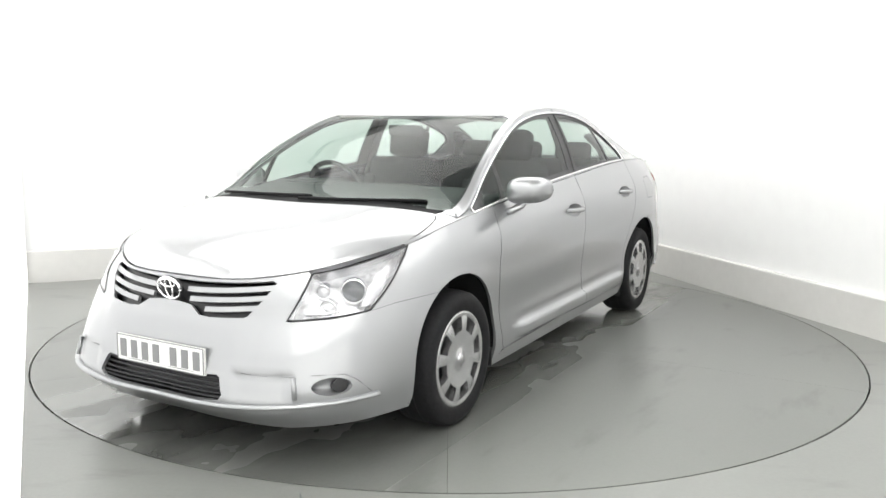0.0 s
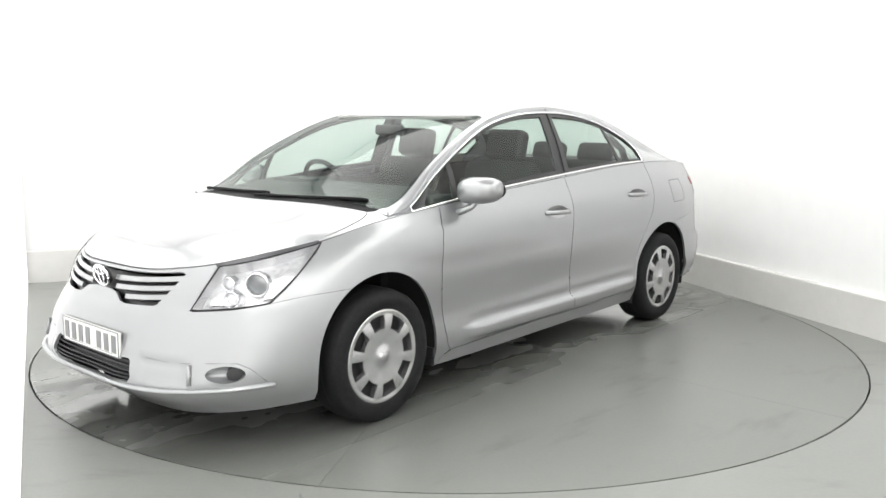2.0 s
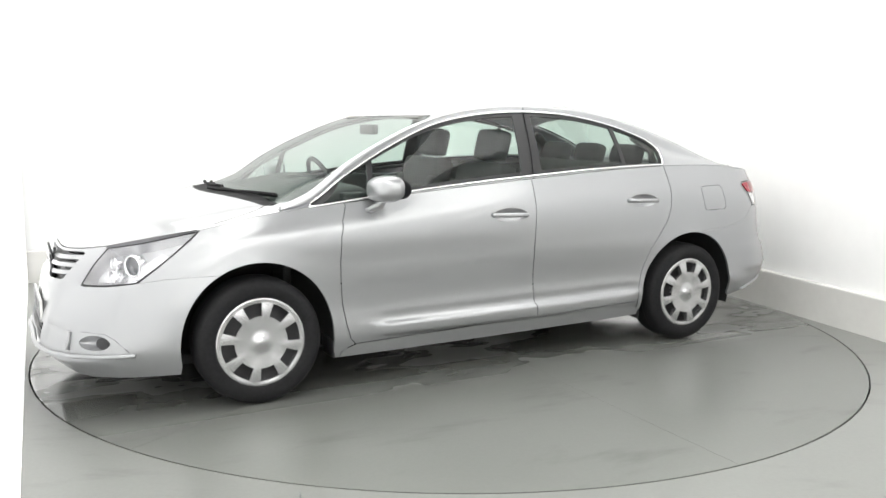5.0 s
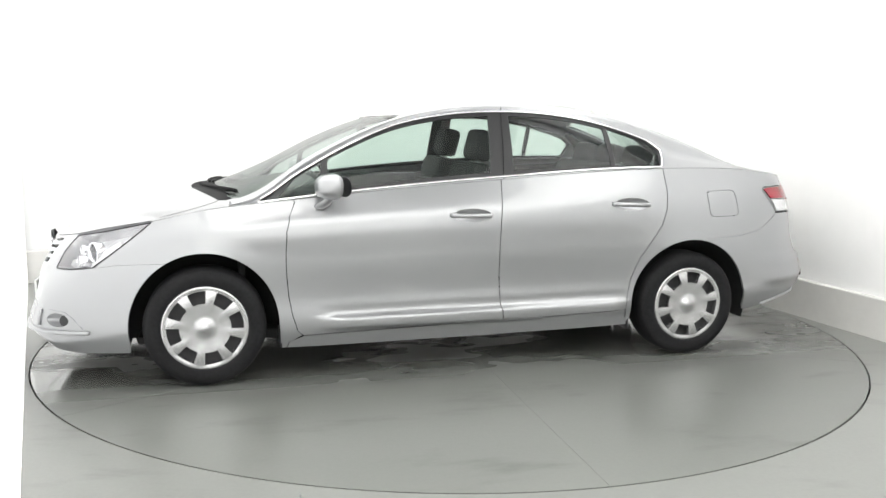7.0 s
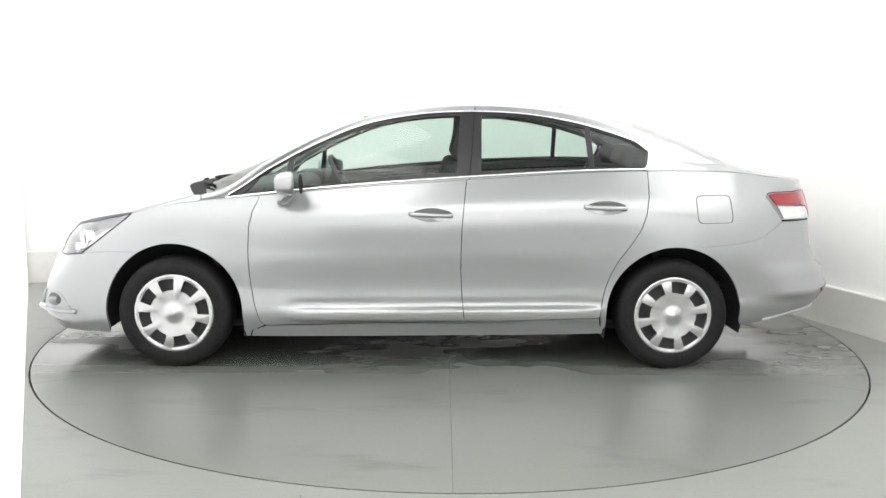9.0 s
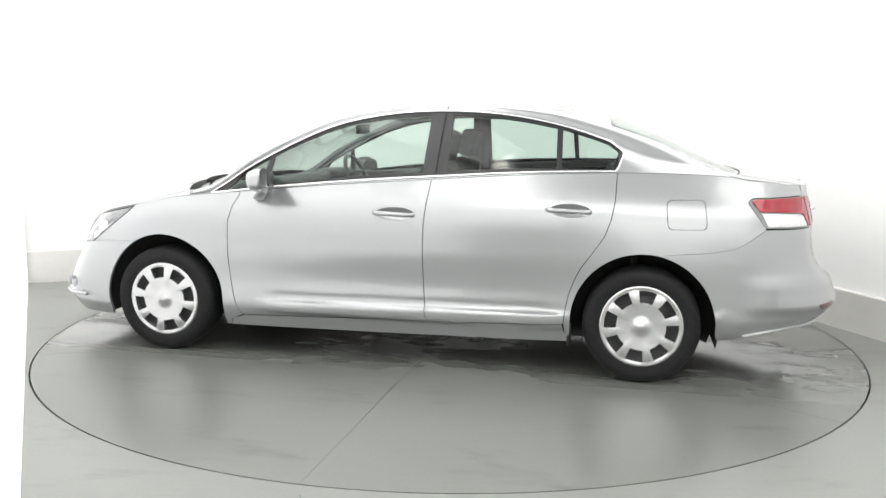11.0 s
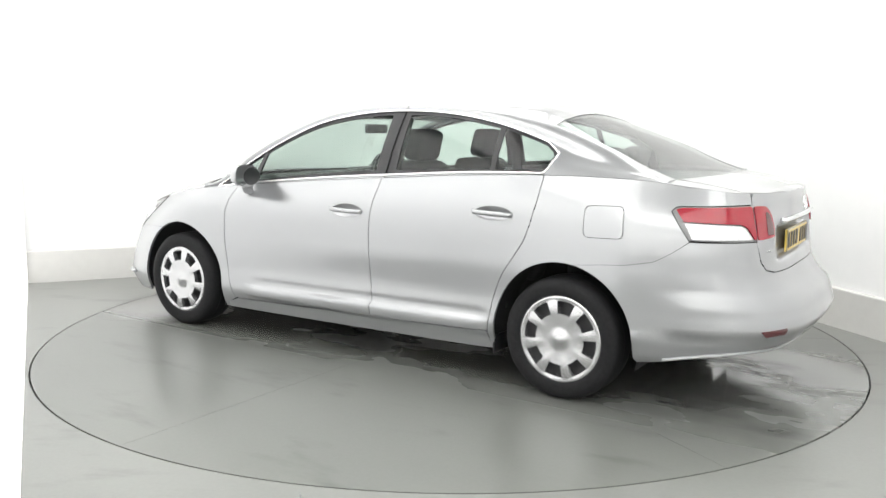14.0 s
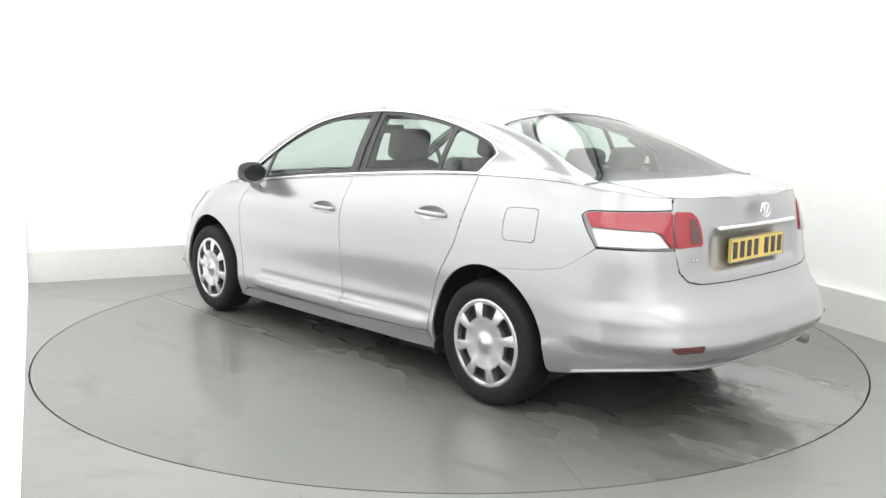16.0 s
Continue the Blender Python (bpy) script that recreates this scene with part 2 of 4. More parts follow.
def fill_light(a, b, u0, u1):
    """An upright unseen fill panel, added against the wall from a to b, behind or beside the camera."""
    a, b = Vector(a), Vector(b)
    p, q = a + (b - a) * u0 + inward(a, b, -.02), a + (b - a) * u1 + inward(a, b, -.02)
    w, mid = (q - p).length, (p + q) / 2
    e = tagged(new("fill_panel"), "tall white fill panel added against the booth wall, out of view", "studio light", "studio soft lights")
    part("diffuser", box_bm((w, .02, 2.2), (0, 0, 1.75), 0), SIDE_DIFFUSER, e, "glowing white front", smooth=False)
    part("frame", merge_bm(*[box_bm(z, c, .004, 1) for z, c in (((w + .08, .05, .04), (0, 0, .63)), ((w + .08, .05, .04), (0, 0, 2.87)), ((.04, .05, 2.2), (w / 2 + .02, 0, 1.75)), ((.04, .05, 2.2), (-w / 2 - .02, 0, 1.75)))]), METAL_WHITE, e, smooth=False)
    for x in (-w / 2, w / 2):
        part("leg", box_bm((.04, .05, .61), (x, 0, .305), .004, 1), METAL_WHITE, e, smooth=False)
    e.matrix_basis = pose(mid.x, mid.y, 0, 0, 0, math.degrees(math.atan2(q.y - p.y, q.x - p.x)))
    return e


def glow_wall(a, b, u0, u1):
    """A flush glowing face added over the wall from a to b, from the floor up."""
    a, b = Vector(a), Vector(b)
    p, q = a + (b - a) * u0, a + (b - a) * u1
    w, mid = (q - p).length, (p + q) / 2
    e = tagged(new("glow_wall"), "tall flush white wall face with added glow", "wall light")
    part("diffuser", box_bm((w - .012, .012, HIGH - .16), (0, .008, (HIGH - .16) / 2 + .004), 0), WEST_GLOW_FACE, e, "glowing white front", smooth=False)
    for x in (-w / 2 + .003, w / 2 - .003):
        part("frame", box_bm((.006, .018, HIGH - .12), (x, .012, (HIGH - .12) / 2), 0), METAL_WHITE, e, smooth=False)
    e.matrix_basis = pose(mid.x, mid.y, 0, 0, 0, math.degrees(math.atan2(q.y - p.y, q.x - p.x)))
    return e


room()
# glow added to the plain west wall, brightens flank and floor
glow_wall(CORNERS[7], CORNERS[0], .01, .995)
# added ring of light: washes the walls, leaves the ceiling's middle dim
for i in range(8):
    ceiling_light(i)
# unseen fill panels, added to lift the flanks of the car
for i, u0, u1 in ((4, .06, .34), (4, .36, .64), (4, .66, .94), (5, .08, .48), (5, .52, .92), (6, .10, .90)):
    fill_light(CORNERS[i], CORNERS[(i + 1) % 8], u0, u1)


# ---- the turntable: six steel sectors ----
def turntable():
    e = tagged(new("turntable"), "round grey painted turntable of six plates in the floor", "turntable")
    for k in range(6):
        a0, a1 = math.radians(29.2 + 60 * k), math.radians(89.2 + 60 * k)
        g = .0005
        pts = [(2.4495 * math.cos(a0 + (a1 - a0) * i / 40), 2.4495 * math.sin(a0 + (a1 - a0) * i / 40)) for i in range(41)]
        mid = (a0 + a1) / 2
        shift = (g * 2 * math.cos(mid), g * 2 * math.sin(mid))
        poly = [shift] + [(x * (1 - 1e-6) + shift[0] * .5, y + shift[1] * .5) for x, y in pts]
        # pull the straight sides apart for the seam
        poly[1] = (poly[1][0] - g * math.sin(a0) , poly[1][1] + g * math.cos(a0))
        poly[-1] = (poly[-1][0] + g * math.sin(a1), poly[-1][1] - g * math.cos(a1))
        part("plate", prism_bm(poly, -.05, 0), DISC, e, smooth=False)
    return e


turntable_thing = turntable()

# ---- the car's skin: curves along the body, lofted ----
def spline(knots, values, at):
    """Smooth curve through values (K or K x n) at rising knots, taken at an array."""
    k, v, at = np.asarray(knots, float), np.asarray(values, float), np.asarray(at, float)
    flat = v.ndim == 1
    v = v.reshape(len(k), -1)
    d = (v[1:] - v[:-1]) / (k[1:] - k[:-1])[:, None]
    h = (k[1:] - k[:-1])[:, None]
    t = np.vstack([d[:1], (d[:-1] * h[1:] + d[1:] * h[:-1]) / (h[1:] + h[:-1]), d[-1:]])
    i = np.clip(np.searchsorted(k, at) - 1, 0, len(k) - 2)
    w = k[i + 1] - k[i]
    u = ((at - k[i]) / w)[:, None]
    w = w[:, None]
    p = ((1 + 2 * u) * (1 - u) ** 2 * v[i] + u * (1 - u) ** 2 * w * t[i] + u * u * (3 - 2 * u) * v[i + 1] + u * u * (u - 1) * w * t[i + 1])
    return p[:, 0] if flat else p


# rows from the sill up to the shoulder; stations from the nose round the left side to the tail
ROW_BOTTOM = [(2.20, 0, .165), (2.19, .30, .165), (2.12, .54, .165), (1.97, .72, .175), (1.72, .83, .185), (1.35, .85, .18), (.95, .835, .17), (.35, .83, .172), (-.25, .83, .18),
              (-.95, .835, .195), (-1.35, .85, .22), (-1.72, .83, .245), (-1.98, .78, .295), (-2.17, .66, .318), (-2.27, .46, .308), (-2.31, .24, .30), (-2.32, 0, .30)]
ROW_LIP = [(2.29, 0, .235), (2.275, .30, .235), (2.19, .55, .24), (2.01, .745, .25), (1.72, .855, .26), (1.35, .88, .28), (.95, .862, .26), (.35, .862, .28), (-.25, .862, .29),
           (-.95, .862, .30), (-1.35, .88, .33), (-1.72, .86, .36), (-2.0, .80, .365), (-2.21, .67, .36), (-2.33, .47, .35), (-2.375, .25, .345), (-2.385, 0, .345)]
ROW_LOW = [(2.265, 0, .43), (2.245, .30, .43), (2.165, .54, .43), (2.0, .735, .43), (1.74, .85, .44), (1.35, .885, .48), (.95, .858, .44), (.35, .852, .44), (-.25, .852, .45),
           (-.95, .857, .46), (-1.35, .885, .50), (-1.72, .865, .50), (-2.0, .80, .50), (-2.22, .66, .50), (-2.34, .46, .50), (-2.385, .24, .50), (-2.395, 0, .50)]
ROW_MID = [(2.235, 0, .56), (2.205, .30, .57), (2.09, .52, .58), (1.94, .71, .60), (1.72, .815, .63), (1.35, .878, .70), (.95, .866, .64), (.35, .865, .64), (-.25, .868, .66),
           (-.95, .870, .68), (-1.35, .885, .70), (-1.72, .865, .68), (-1.98, .80, .66), (-2.17, .66, .65), (-2.26, .46, .65), (-2.29, .24, .65), (-2.295, 0, .65)]
ROW_HIGH = [(2.20, 0, .655), (2.165, .30, .66), (2.05, .52, .675), (1.88, .70, .70), (1.66, .785, .74), (1.35, .842, .82), (.95, .850, .83), (.35, .853, .86), (-.25, .855, .88),
            (-.95, .856, .90), (-1.35, .852, .91), (-1.72, .83, .91), (-1.97, .77, .90), (-2.13, .65, .87), (-2.22, .46, .87), (-2.25, .24, .87), (-2.255, 0, .87)]
ROW_SHOULDER = [(2.16, 0, .715), (2.125, .30, .72), (2.00, .50, .745), (1.84, .64, .785), (1.60, .745, .83), (1.35, .785, .885), (1.0, .79, .925), (.35, .785, .985), (-.25, .78, 1.03),
                (-.95, .77, 1.075), (-1.35, .76, 1.085), (-1.72, .735, 1.075), (-1.95, .70, 1.05), (-2.08, .60, 1.030), (-2.17, .44, 1.024), (-2.21, .23, 1.022), (-2.22, 0, 1.022)]
ROWS = np.array([ROW_BOTTOM, ROW_LIP, ROW_LOW, ROW_MID, ROW_HIGH, ROW_SHOULDER])
ROWS = np.concatenate([ROWS[:, 2:0:-1] * (1, -1, 1), ROWS, ROWS[:, -2:-4:-1] * (1, -1, 1)], axis=1)
KNOT = np.concatenate([[0], np.cumsum(np.linalg.norm(np.diff(ROWS[2], axis=0), axis=1))])
KNOT = KNOT - KNOT[2]
S_END = KNOT[-3]


# nose and tail are blunter in the middle than the guide rows
for i, (nose_back, tail_in) in enumerate(((.040, .045), (.040, .045), (.040, .045), (.036, .040), (.032, .028), (.026, .0))):
    x, y = ROWS[i, :, 0], np.abs(ROWS[i, :, 1])
    ROWS[i, :, 0] = x - nose_back * np.clip(1 - (y / .62) ** 2, 0, 1) * (x > 1.9) + tail_in * np.clip(1 - (y / .72) ** 2, 0, 1) * (x < -2.0)


def hill(x, a, b, soft):
    return 1 / (1 + np.exp(-(x - a) / soft)) / (1 + np.exp((x - b) / soft))


def skin(s, z):
    """Points of the lower body at arc length s from the nose (negative: right side) and height z."""
    s, z = np.asarray(s, float), np.asarray(z, float)
    side, a = np.where(s < 0, -1.0, 1.0), np.abs(s)
    rows = np.stack([spline(KNOT, r, a) for r in ROWS], 1)
    k, n = rows[:, :, 2], np.arange(len(a))
    d = (rows[:, 1:, :2] - rows[:, :-1, :2]) / (k[:, 1:] - k[:, :-1])[..., None]
    h = (k[:, 1:] - k[:, :-1])[..., None]
    t = np.concatenate([d[:, :1], (d[:, :-1] * h[:, 1:] + d[:, 1:] * h[:, :-1]) / (h[:, 1:] + h[:, :-1]), d[:, -1:]], 1)
    i = np.clip((z[:, None] > k).sum(1) - 1, 0, 4)
    w = k[n, i + 1] - k[n, i]
    u = np.clip((z - k[n, i]) / w, -.3, 1.3)[:, None]
    w = w[:, None]
    q = ((1 + 2 * u) * (1 - u) ** 2 * rows[n, i, :2] + u * (1 - u) ** 2 * w * t[n, i] + u * u * (3 - 2 * u) * rows[n, i + 1, :2] + u * u * (u - 1) * w * t[n, i + 1])
    x, y = q[:, 0], q[:, 1]
    crest = .330 + .012 * (.5 - x)
    lift = (.024 * hill(z, .262, crest, .0035) - .007 * hill(z, crest + .006, crest + .045, .008)) * hill(x, -.93, .72, .02)
    lift = lift + .016 * hill(x, -2.25, -1.70, .02) * hill(z, .25, .385, .006)
    # ledge along the rear bumper
    ledge = .022 * hill(x, -3.0, -1.90, .05) * hill(z, .400, .560, .007)
    # raised plate panel on the nose, sunken bays beside the intake
    front = .009 * hill(a, -1, .405, .008) * hill(z, .385, .575, .010) - .013 * hill(a, .375, .60, .006) * hill(z, .288, .382, .005)
    w = np.clip((.80 - y) / .25, 0, 1) * (x < 0)
    return np.stack([x - ledge * w + front, side * (y + lift + ledge * (1 - w)), z], 1)


def normals(f, a, b, e=.004):
    du, dv = f(a + e, b) - f(a - e, b), f(a, b + e) - f(a, b - e)
    n = np.cross(du, dv)
    return n / np.maximum(np.linalg.norm(n, axis=1), 1e-9)[:, None]


def s_of_x(x, z):
    """Arc length on the left side where the skin passes x at height z."""
    lo, hi = np.full(np.shape(x), KNOT[3]), np.full(np.shape(x), S_END - .2)
    for _ in range(30):
        m = (lo + hi) / 2
        go = skin(m, z)[:, 0] > x
        lo, hi = np.where(go, m, lo), np.where(go, hi, m)
    return lo


def s_of_y(y, z, rear=False):
    """Arc length on the nose (or tail) where the skin stands y to the left."""
    lo, hi = np.zeros(np.shape(y)), np.full(np.shape(y), KNOT[6])
    for _ in range(30):
        m = (lo + hi) / 2
        go = skin(S_END - m if rear else m, z)[:, 1] < np.abs(y)
        lo, hi = np.where(go, m, lo), np.where(go, hi, m)
    m = S_END - lo if rear else lo
    return m * np.where(np.asarray(y) < 0, -1, 1)


def shoulder(s):
    return spline(KNOT, ROWS[5], np.abs(np.asarray(s, float)))


def sill(s):
    return spline(KNOT, ROWS[0], np.abs(np.asarray(s, float)))


# cabin: sections across the car, from the belt (t 0) over the rail (t 3) to the middle of the roof (t 5)
CAB_X = [1.42, 1.25, 1.10, .85, .60, .35, .10, -.26, -.60, -.90, -1.12, -1.32, -1.50, -1.66, -1.82, -1.92]
TOP_Z = [.936, .988, 1.048, 1.160, 1.274, 1.370, 1.430, 1.473, 1.472, 1.443, 1.390, 1.316, 1.233, 1.156, 1.092, 1.062]
RAIL_Z = [.890, .910, .958, 1.122, 1.250, 1.347, 1.402, 1.432, 1.418, 1.378, 1.325, 1.262, 1.196, 1.127, 1.073, 1.050]
RAIL_Y = [.76, .755, .742, .700, .656, .616, .588, .570, .568, .570, .572, .582, .600, .622, .640, .648]
DLO_Z = [.895, .905, .921, 1.074, 1.208, 1.312, 1.366, 1.392, 1.374, 1.318, 1.250, 1.172, 1.130, 1.10, 1.070, 1.052]
DLO_Y = [.778, .774, .764, .722, .682, .646, .624, .612, .612, .618, .628, .652, .680, .702, .712, .70]


def cabin(x, t):
    """Points of the cabin skin; t below 0 mirrors to the right side as -1 - t."""
    x, t = np.asarray(x, float), np.asarray(t, float)
    side, t = np.where(t < -.5, -1.0, 1.0), np.where(t < -.5, -1 - t, t)
    f = lambda v: spline(CAB_X[::-1], v[::-1], x)
    sh = spline(ROWS[5][5:-5, 0][::-1], ROWS[5][5:-5][::-1], x)
    by, bz = sh[:, 1], sh[:, 2]
    dy, dz, ry, rz, tz = f(DLO_Y), f(DLO_Z), f(RAIL_Y), f(RAIL_Z), f(TOP_Z)
    my, mz = (by + dy) / 2 + .10 * (dz - bz) * .35, (bz + dz) / 2
    sec = np.stack([np.stack([by, bz], 1), np.stack([my, mz], 1), np.stack([dy, dz], 1), np.stack([ry, rz], 1),
                    np.stack([ry * .62, rz + (tz - rz) * .66], 1), np.stack([0 * ry, tz], 1), np.stack([-ry * .62, rz + (tz - rz) * .66], 1)], 1)
    tan = np.concatenate([sec[:, 1:2] - sec[:, :1], (sec[:, 2:] - sec[:, :-2]) / 2], 1)
    i = np.clip(np.floor(t).astype(int), 0, 4)
    u, n = (t - i)[:, None], np.arange(len(x))
    q = ((1 + 2 * u) * (1 - u) ** 2 * sec[n, i] + u * (1 - u) ** 2 * tan[n, i] + u * u * (3 - 2 * u) * sec[n, i + 1] + u * u * (u - 1) * tan[n, i + 1])
    return np.stack([x, side * q[:, 0], q[:, 1]], 1)


def t_of_z(x, z):
    lo, hi = np.zeros(np.shape(x)), np.full(np.shape(x), 3.0)
    for _ in range(30):
        m = (lo + hi) / 2
        go = cabin(x, m)[:, 2] < z
        lo, hi = np.where(go, m, lo), np.where(go, hi, m)
    return lo


def t_of_y(x, y):
    lo, hi = np.full(np.shape(x), 2.0), np.full(np.shape(x), 5.0)
    for _ in range(30):
        m = (lo + hi) / 2
        go = cabin(x, m)[:, 1] > y
        lo, hi = np.where(go, m, lo), np.where(go, hi, m)
    return lo


# bonnet and boot lid: crowned sheets between the shoulders
BONNET_X, BONNET_Z = [1.10, 1.33, 1.56, 1.80, 2.00, 2.10, 2.17], [1.00, .970, .924, .860, .790, .754, .716]
DECK_X, DECK_Z = [-2.23, -2.15, -2.0, -1.85, -1.70, -1.55], [1.026, 1.036, 1.060, 1.082, 1.102, 1.130]


NOSE_X, NOSE_Y, NOSE_Z = spline(KNOT, ROWS[5], np.linspace(0, KNOT[8], 80)).T


def sheet(x, y, rear=False):
    x, y = np.asarray(x, float), np.asarray(y, float)
    k = ROWS[5][10:19] if rear else ROWS[5][2:10]
    if rear:
        e = spline(k[::-1, 0], k[::-1], np.clip(x, -2.2199, None))
        zc = spline(DECK_X, DECK_Z, x)
    else:
        e = spline(k[::-1, 0], k[::-1], np.clip(x, None, 2.1339))
        zc = spline(BONNET_X, BONNET_Z, x)
    r = np.clip(np.abs(y) / np.maximum(e[:, 1], .02), 0, 1.2)
    if not rear:
        # towards the nose the sheet rolls down to the front edge
        a = np.abs(y)
        k = ROWS[5][2:8]
        xe, ze = np.interp(a, NOSE_Y, NOSE_X), np.interp(a, NOSE_Y, NOSE_Z)
        d = np.clip(xe - x, -.01, None)
        zn = ze + (zc - .035 * (a / .75) ** 2 - ze) * (1 - np.exp(-d / (.045 + .10 * (a / .75) ** 2)))
        zs = e[:, 2] + (zc - e[:, 2]) * (1 - r ** 3.0)
        u = np.clip((x - 1.42) / .30, 0, 1)
        u = u * u * (3 - 2 * u)
        return np.stack([x, y, zs * (1 - u) + zn * u], 1)
    return np.stack([x, y, e[:, 2] + (zc - e[:, 2]) * (1 - r ** 3.0)], 1)


# ---- panels cut out of the skin ----
def inside(p, loop):
    loop = np.asarray(loop)
    a, b = loop, np.roll(loop, -1, 0)
    x, y = p[:, :1], p[:, 1:]
    c = (a[:, 1] > y) != (b[:, 1] > y)
    with np.errstate(divide="ignore", invalid="ignore"):
        cross = x < (b[:, 0] - a[:, 0]) * (y - a[:, 1]) / (b[:, 1] - a[:, 1]) + a[:, 0]
    return (c & cross).sum(1) % 2 == 1


def dense(loop, step):
    out = []
    loop = [np.asarray(p, float) for p in loop]
    for p, q in zip(loop, loop[1:] + loop[:1]):
        n = max(1, int(math.ceil(np.linalg.norm((q - p) / step))))
        out += [p + (q - p) * k / n for k in range(n)]
    return out


def rounded_loop(loop, r=.02, n=4, keep=()):
    """The loop with its corners rounded off."""
    out = []
    m = len(loop)
    for i in range(m):
        p, a, b = (np.asarray(loop[j % m], float) for j in (i, i - 1, i + 1))
        if i in keep:
            out.append(p)
            continue
        da, db = a - p, b - p
        la, lb = np.linalg.norm(da), np.linalg.norm(db)
        c = min(r, la * .45, lb * .45)
        s, e = p + da / la * c, p + db / lb * c
        for k in range(n + 1):
            u = k / n
            out.append((1 - u) ** 2 * s + 2 * u * (1 - u) * p + u * u * e)
    return out


def patch(f, outer, holes=(), step=(.045, .045), sign=1, off=0.0, mirror=False):
    """Points, normals and triangles of the part of the surface f inside a loop of its two parameters."""
    st = np.array(step, float)
    loops = [np.array(dense(l, st * .6)) / st for l in (outer, *holes)]
    verts, edges = [], []
    for l in loops:
        n0 = len(verts)
        verts += [Vector(p) for p in l]
        edges += [(n0 + i, n0 + (i + 1) % len(l)) for i in range(len(l))]
    lo, hi = loops[0].min(0), loops[0].max(0)
    gx, gy = np.meshgrid(np.arange(lo[0] + .37, hi[0], 1.0), np.arange(lo[1] + .41, hi[1], 1.0))
    g = np.stack([gx.ravel(), gy.ravel()], 1)
    if len(g):
        ok = inside(g, loops[0])
        for h in loops[1:]:
            ok &= ~inside(g, h)
        allb = np.vstack(loops)
        ok &= np.array([((allb - p) ** 2).sum(1).min() > .16 for p in g]) if len(g) else ok
        verts += [Vector(p) for p in g[ok]]
    from mathutils.geometry import delaunay_2d_cdt
    v2, _, tri, *_ = delaunay_2d_cdt(verts, edges, [], 0, 1e-5)
    v2 = np.array([tuple(v) for v in v2])
    tri = np.array([t for t in tri if len(t) == 3])
    cen = v2[tri].mean(1)
    ok = inside(cen, loops[0])
    for h in loops[1:]:
        ok &= ~inside(cen, h)
    tri = tri[ok]
    p2 = v2 * st
    pos, nor = f(p2[:, 0], p2[:, 1]), normals(f, p2[:, 0], p2[:, 1]) * sign
    pos = pos + nor * off
    fn = np.cross(pos[tri[:, 1]] - pos[tri[:, 0]], pos[tri[:, 2]] - pos[tri[:, 0]])
    bad = (fn * nor[tri].mean(1)).sum(1) < 0
    tri[bad] = tri[bad][:, ::-1]
    if mirror:
        n0 = len(pos)
        pos = np.vstack([pos, pos * (1, -1, 1)])
        nor = np.vstack([nor, nor * (1, -1, 1)])
        tri = np.vstack([tri, tri[:, ::-1] + n0])
    return pos, nor, tri


def panel(name, pieces, material, parent, label="", lip=.014):
    """One mesh of patches, with edges turned in by lip."""
    P, N, T, n0 = [], [], [], 0
    for pos, nor, tri in pieces:
        P.append(pos)
        N.append(nor)
        T.append(tri + n0)
        n0 += len(pos)
    P, N, T = np.vstack(P), np.vstack(N), np.vstack(T)
    key, back = np.unique(np.round(P, 4), axis=0, return_inverse=True)
    back = back.ravel()
    P2, N2 = np.zeros((len(key), 3)), np.zeros((len(key), 3))
    P2[back] = P
    np.add.at(N2, back, N)
    N2 /= np.maximum(np.linalg.norm(N2, axis=1), 1e-9)[:, None]
    T = back[T]
    T = T[(T[:, 0] != T[:, 1]) & (T[:, 1] != T[:, 2]) & (T[:, 0] != T[:, 2])]
    seen = {}
    for t in T:
        for a, b in ((t[0], t[1]), (t[1], t[2]), (t[2], t[0])):
            seen[(a, b)] = 1
    rim = [(a, b) for a, b in seen if (b, a) not in seen]
    used = np.zeros(len(P2), bool)
    used[T.ravel()] = True
    faces = [tuple(t) for t in T]
    verts, norm = [tuple(p) for p in P2], [tuple(n) for n in N2]
    if lip:
        top, low = {}, {}
        for a, b in rim:
            for v in (a, b):
                if v not in top:
                    top[v] = len(verts)
                    verts.append(tuple(P2[v]))
                    norm.append((0, 0, 0))
                    low[v] = len(verts)
                    verts.append(tuple(P2[v] - N2[v] * lip))
                    norm.append((0, 0, 0))
            faces.append((top[b], top[a], low[a], low[b]))
    remap = -np.ones(len(verts), int)
    keep = sorted({i for f in faces for i in f})
    remap[keep] = np.arange(len(keep))
    return raw(name, [verts[i] for i in keep], [[remap[i] for i in f] for f in faces], material, parent, label, [norm[i] for i in keep])


def side(points):
    """(x, z) on the left flank to the skin's parameters."""
    p = np.array(points, float)
    return list(np.stack([s_of_x(p[:, 0], p[:, 1]), p[:, 1]], 1))


def along(f, a, b, n=24):
    return [f(a + (b - a) * i / n) for i in range(n + 1)]


def top_edge(s0, s1, drop=.003, n=40):
    return [(s, float(shoulder([s])[0, 2]) - drop) for s in np.linspace(s0, s1, n)]


def low_edge(s0, s1, n=40):
    return [(s, float(sill([s])[0, 2])) for s in np.linspace(s0, s1, n)]


def arch(cx, r, a0, a1, cz=.302, n=28):
    """Wheel arch in (x, z), from angle a0 to a1 in degrees from straight ahead, over the top."""
    return [(cx + r * math.cos(math.radians(a0 + (a1 - a0) * i / n)), cz + r * 1.035 * math.sin(math.radians(a0 + (a1 - a0) * i / n))) for i in range(n + 1)]


def flip(loop):
    return [(-p[0], p[1]) for p in loop]


def inset(f, sign, depth):
    """The surface f pushed in by depth(a, b)."""
    return lambda a, b: f(a, b) - (normals(f, a, b) * sign) * depth(a, b)[:, None]


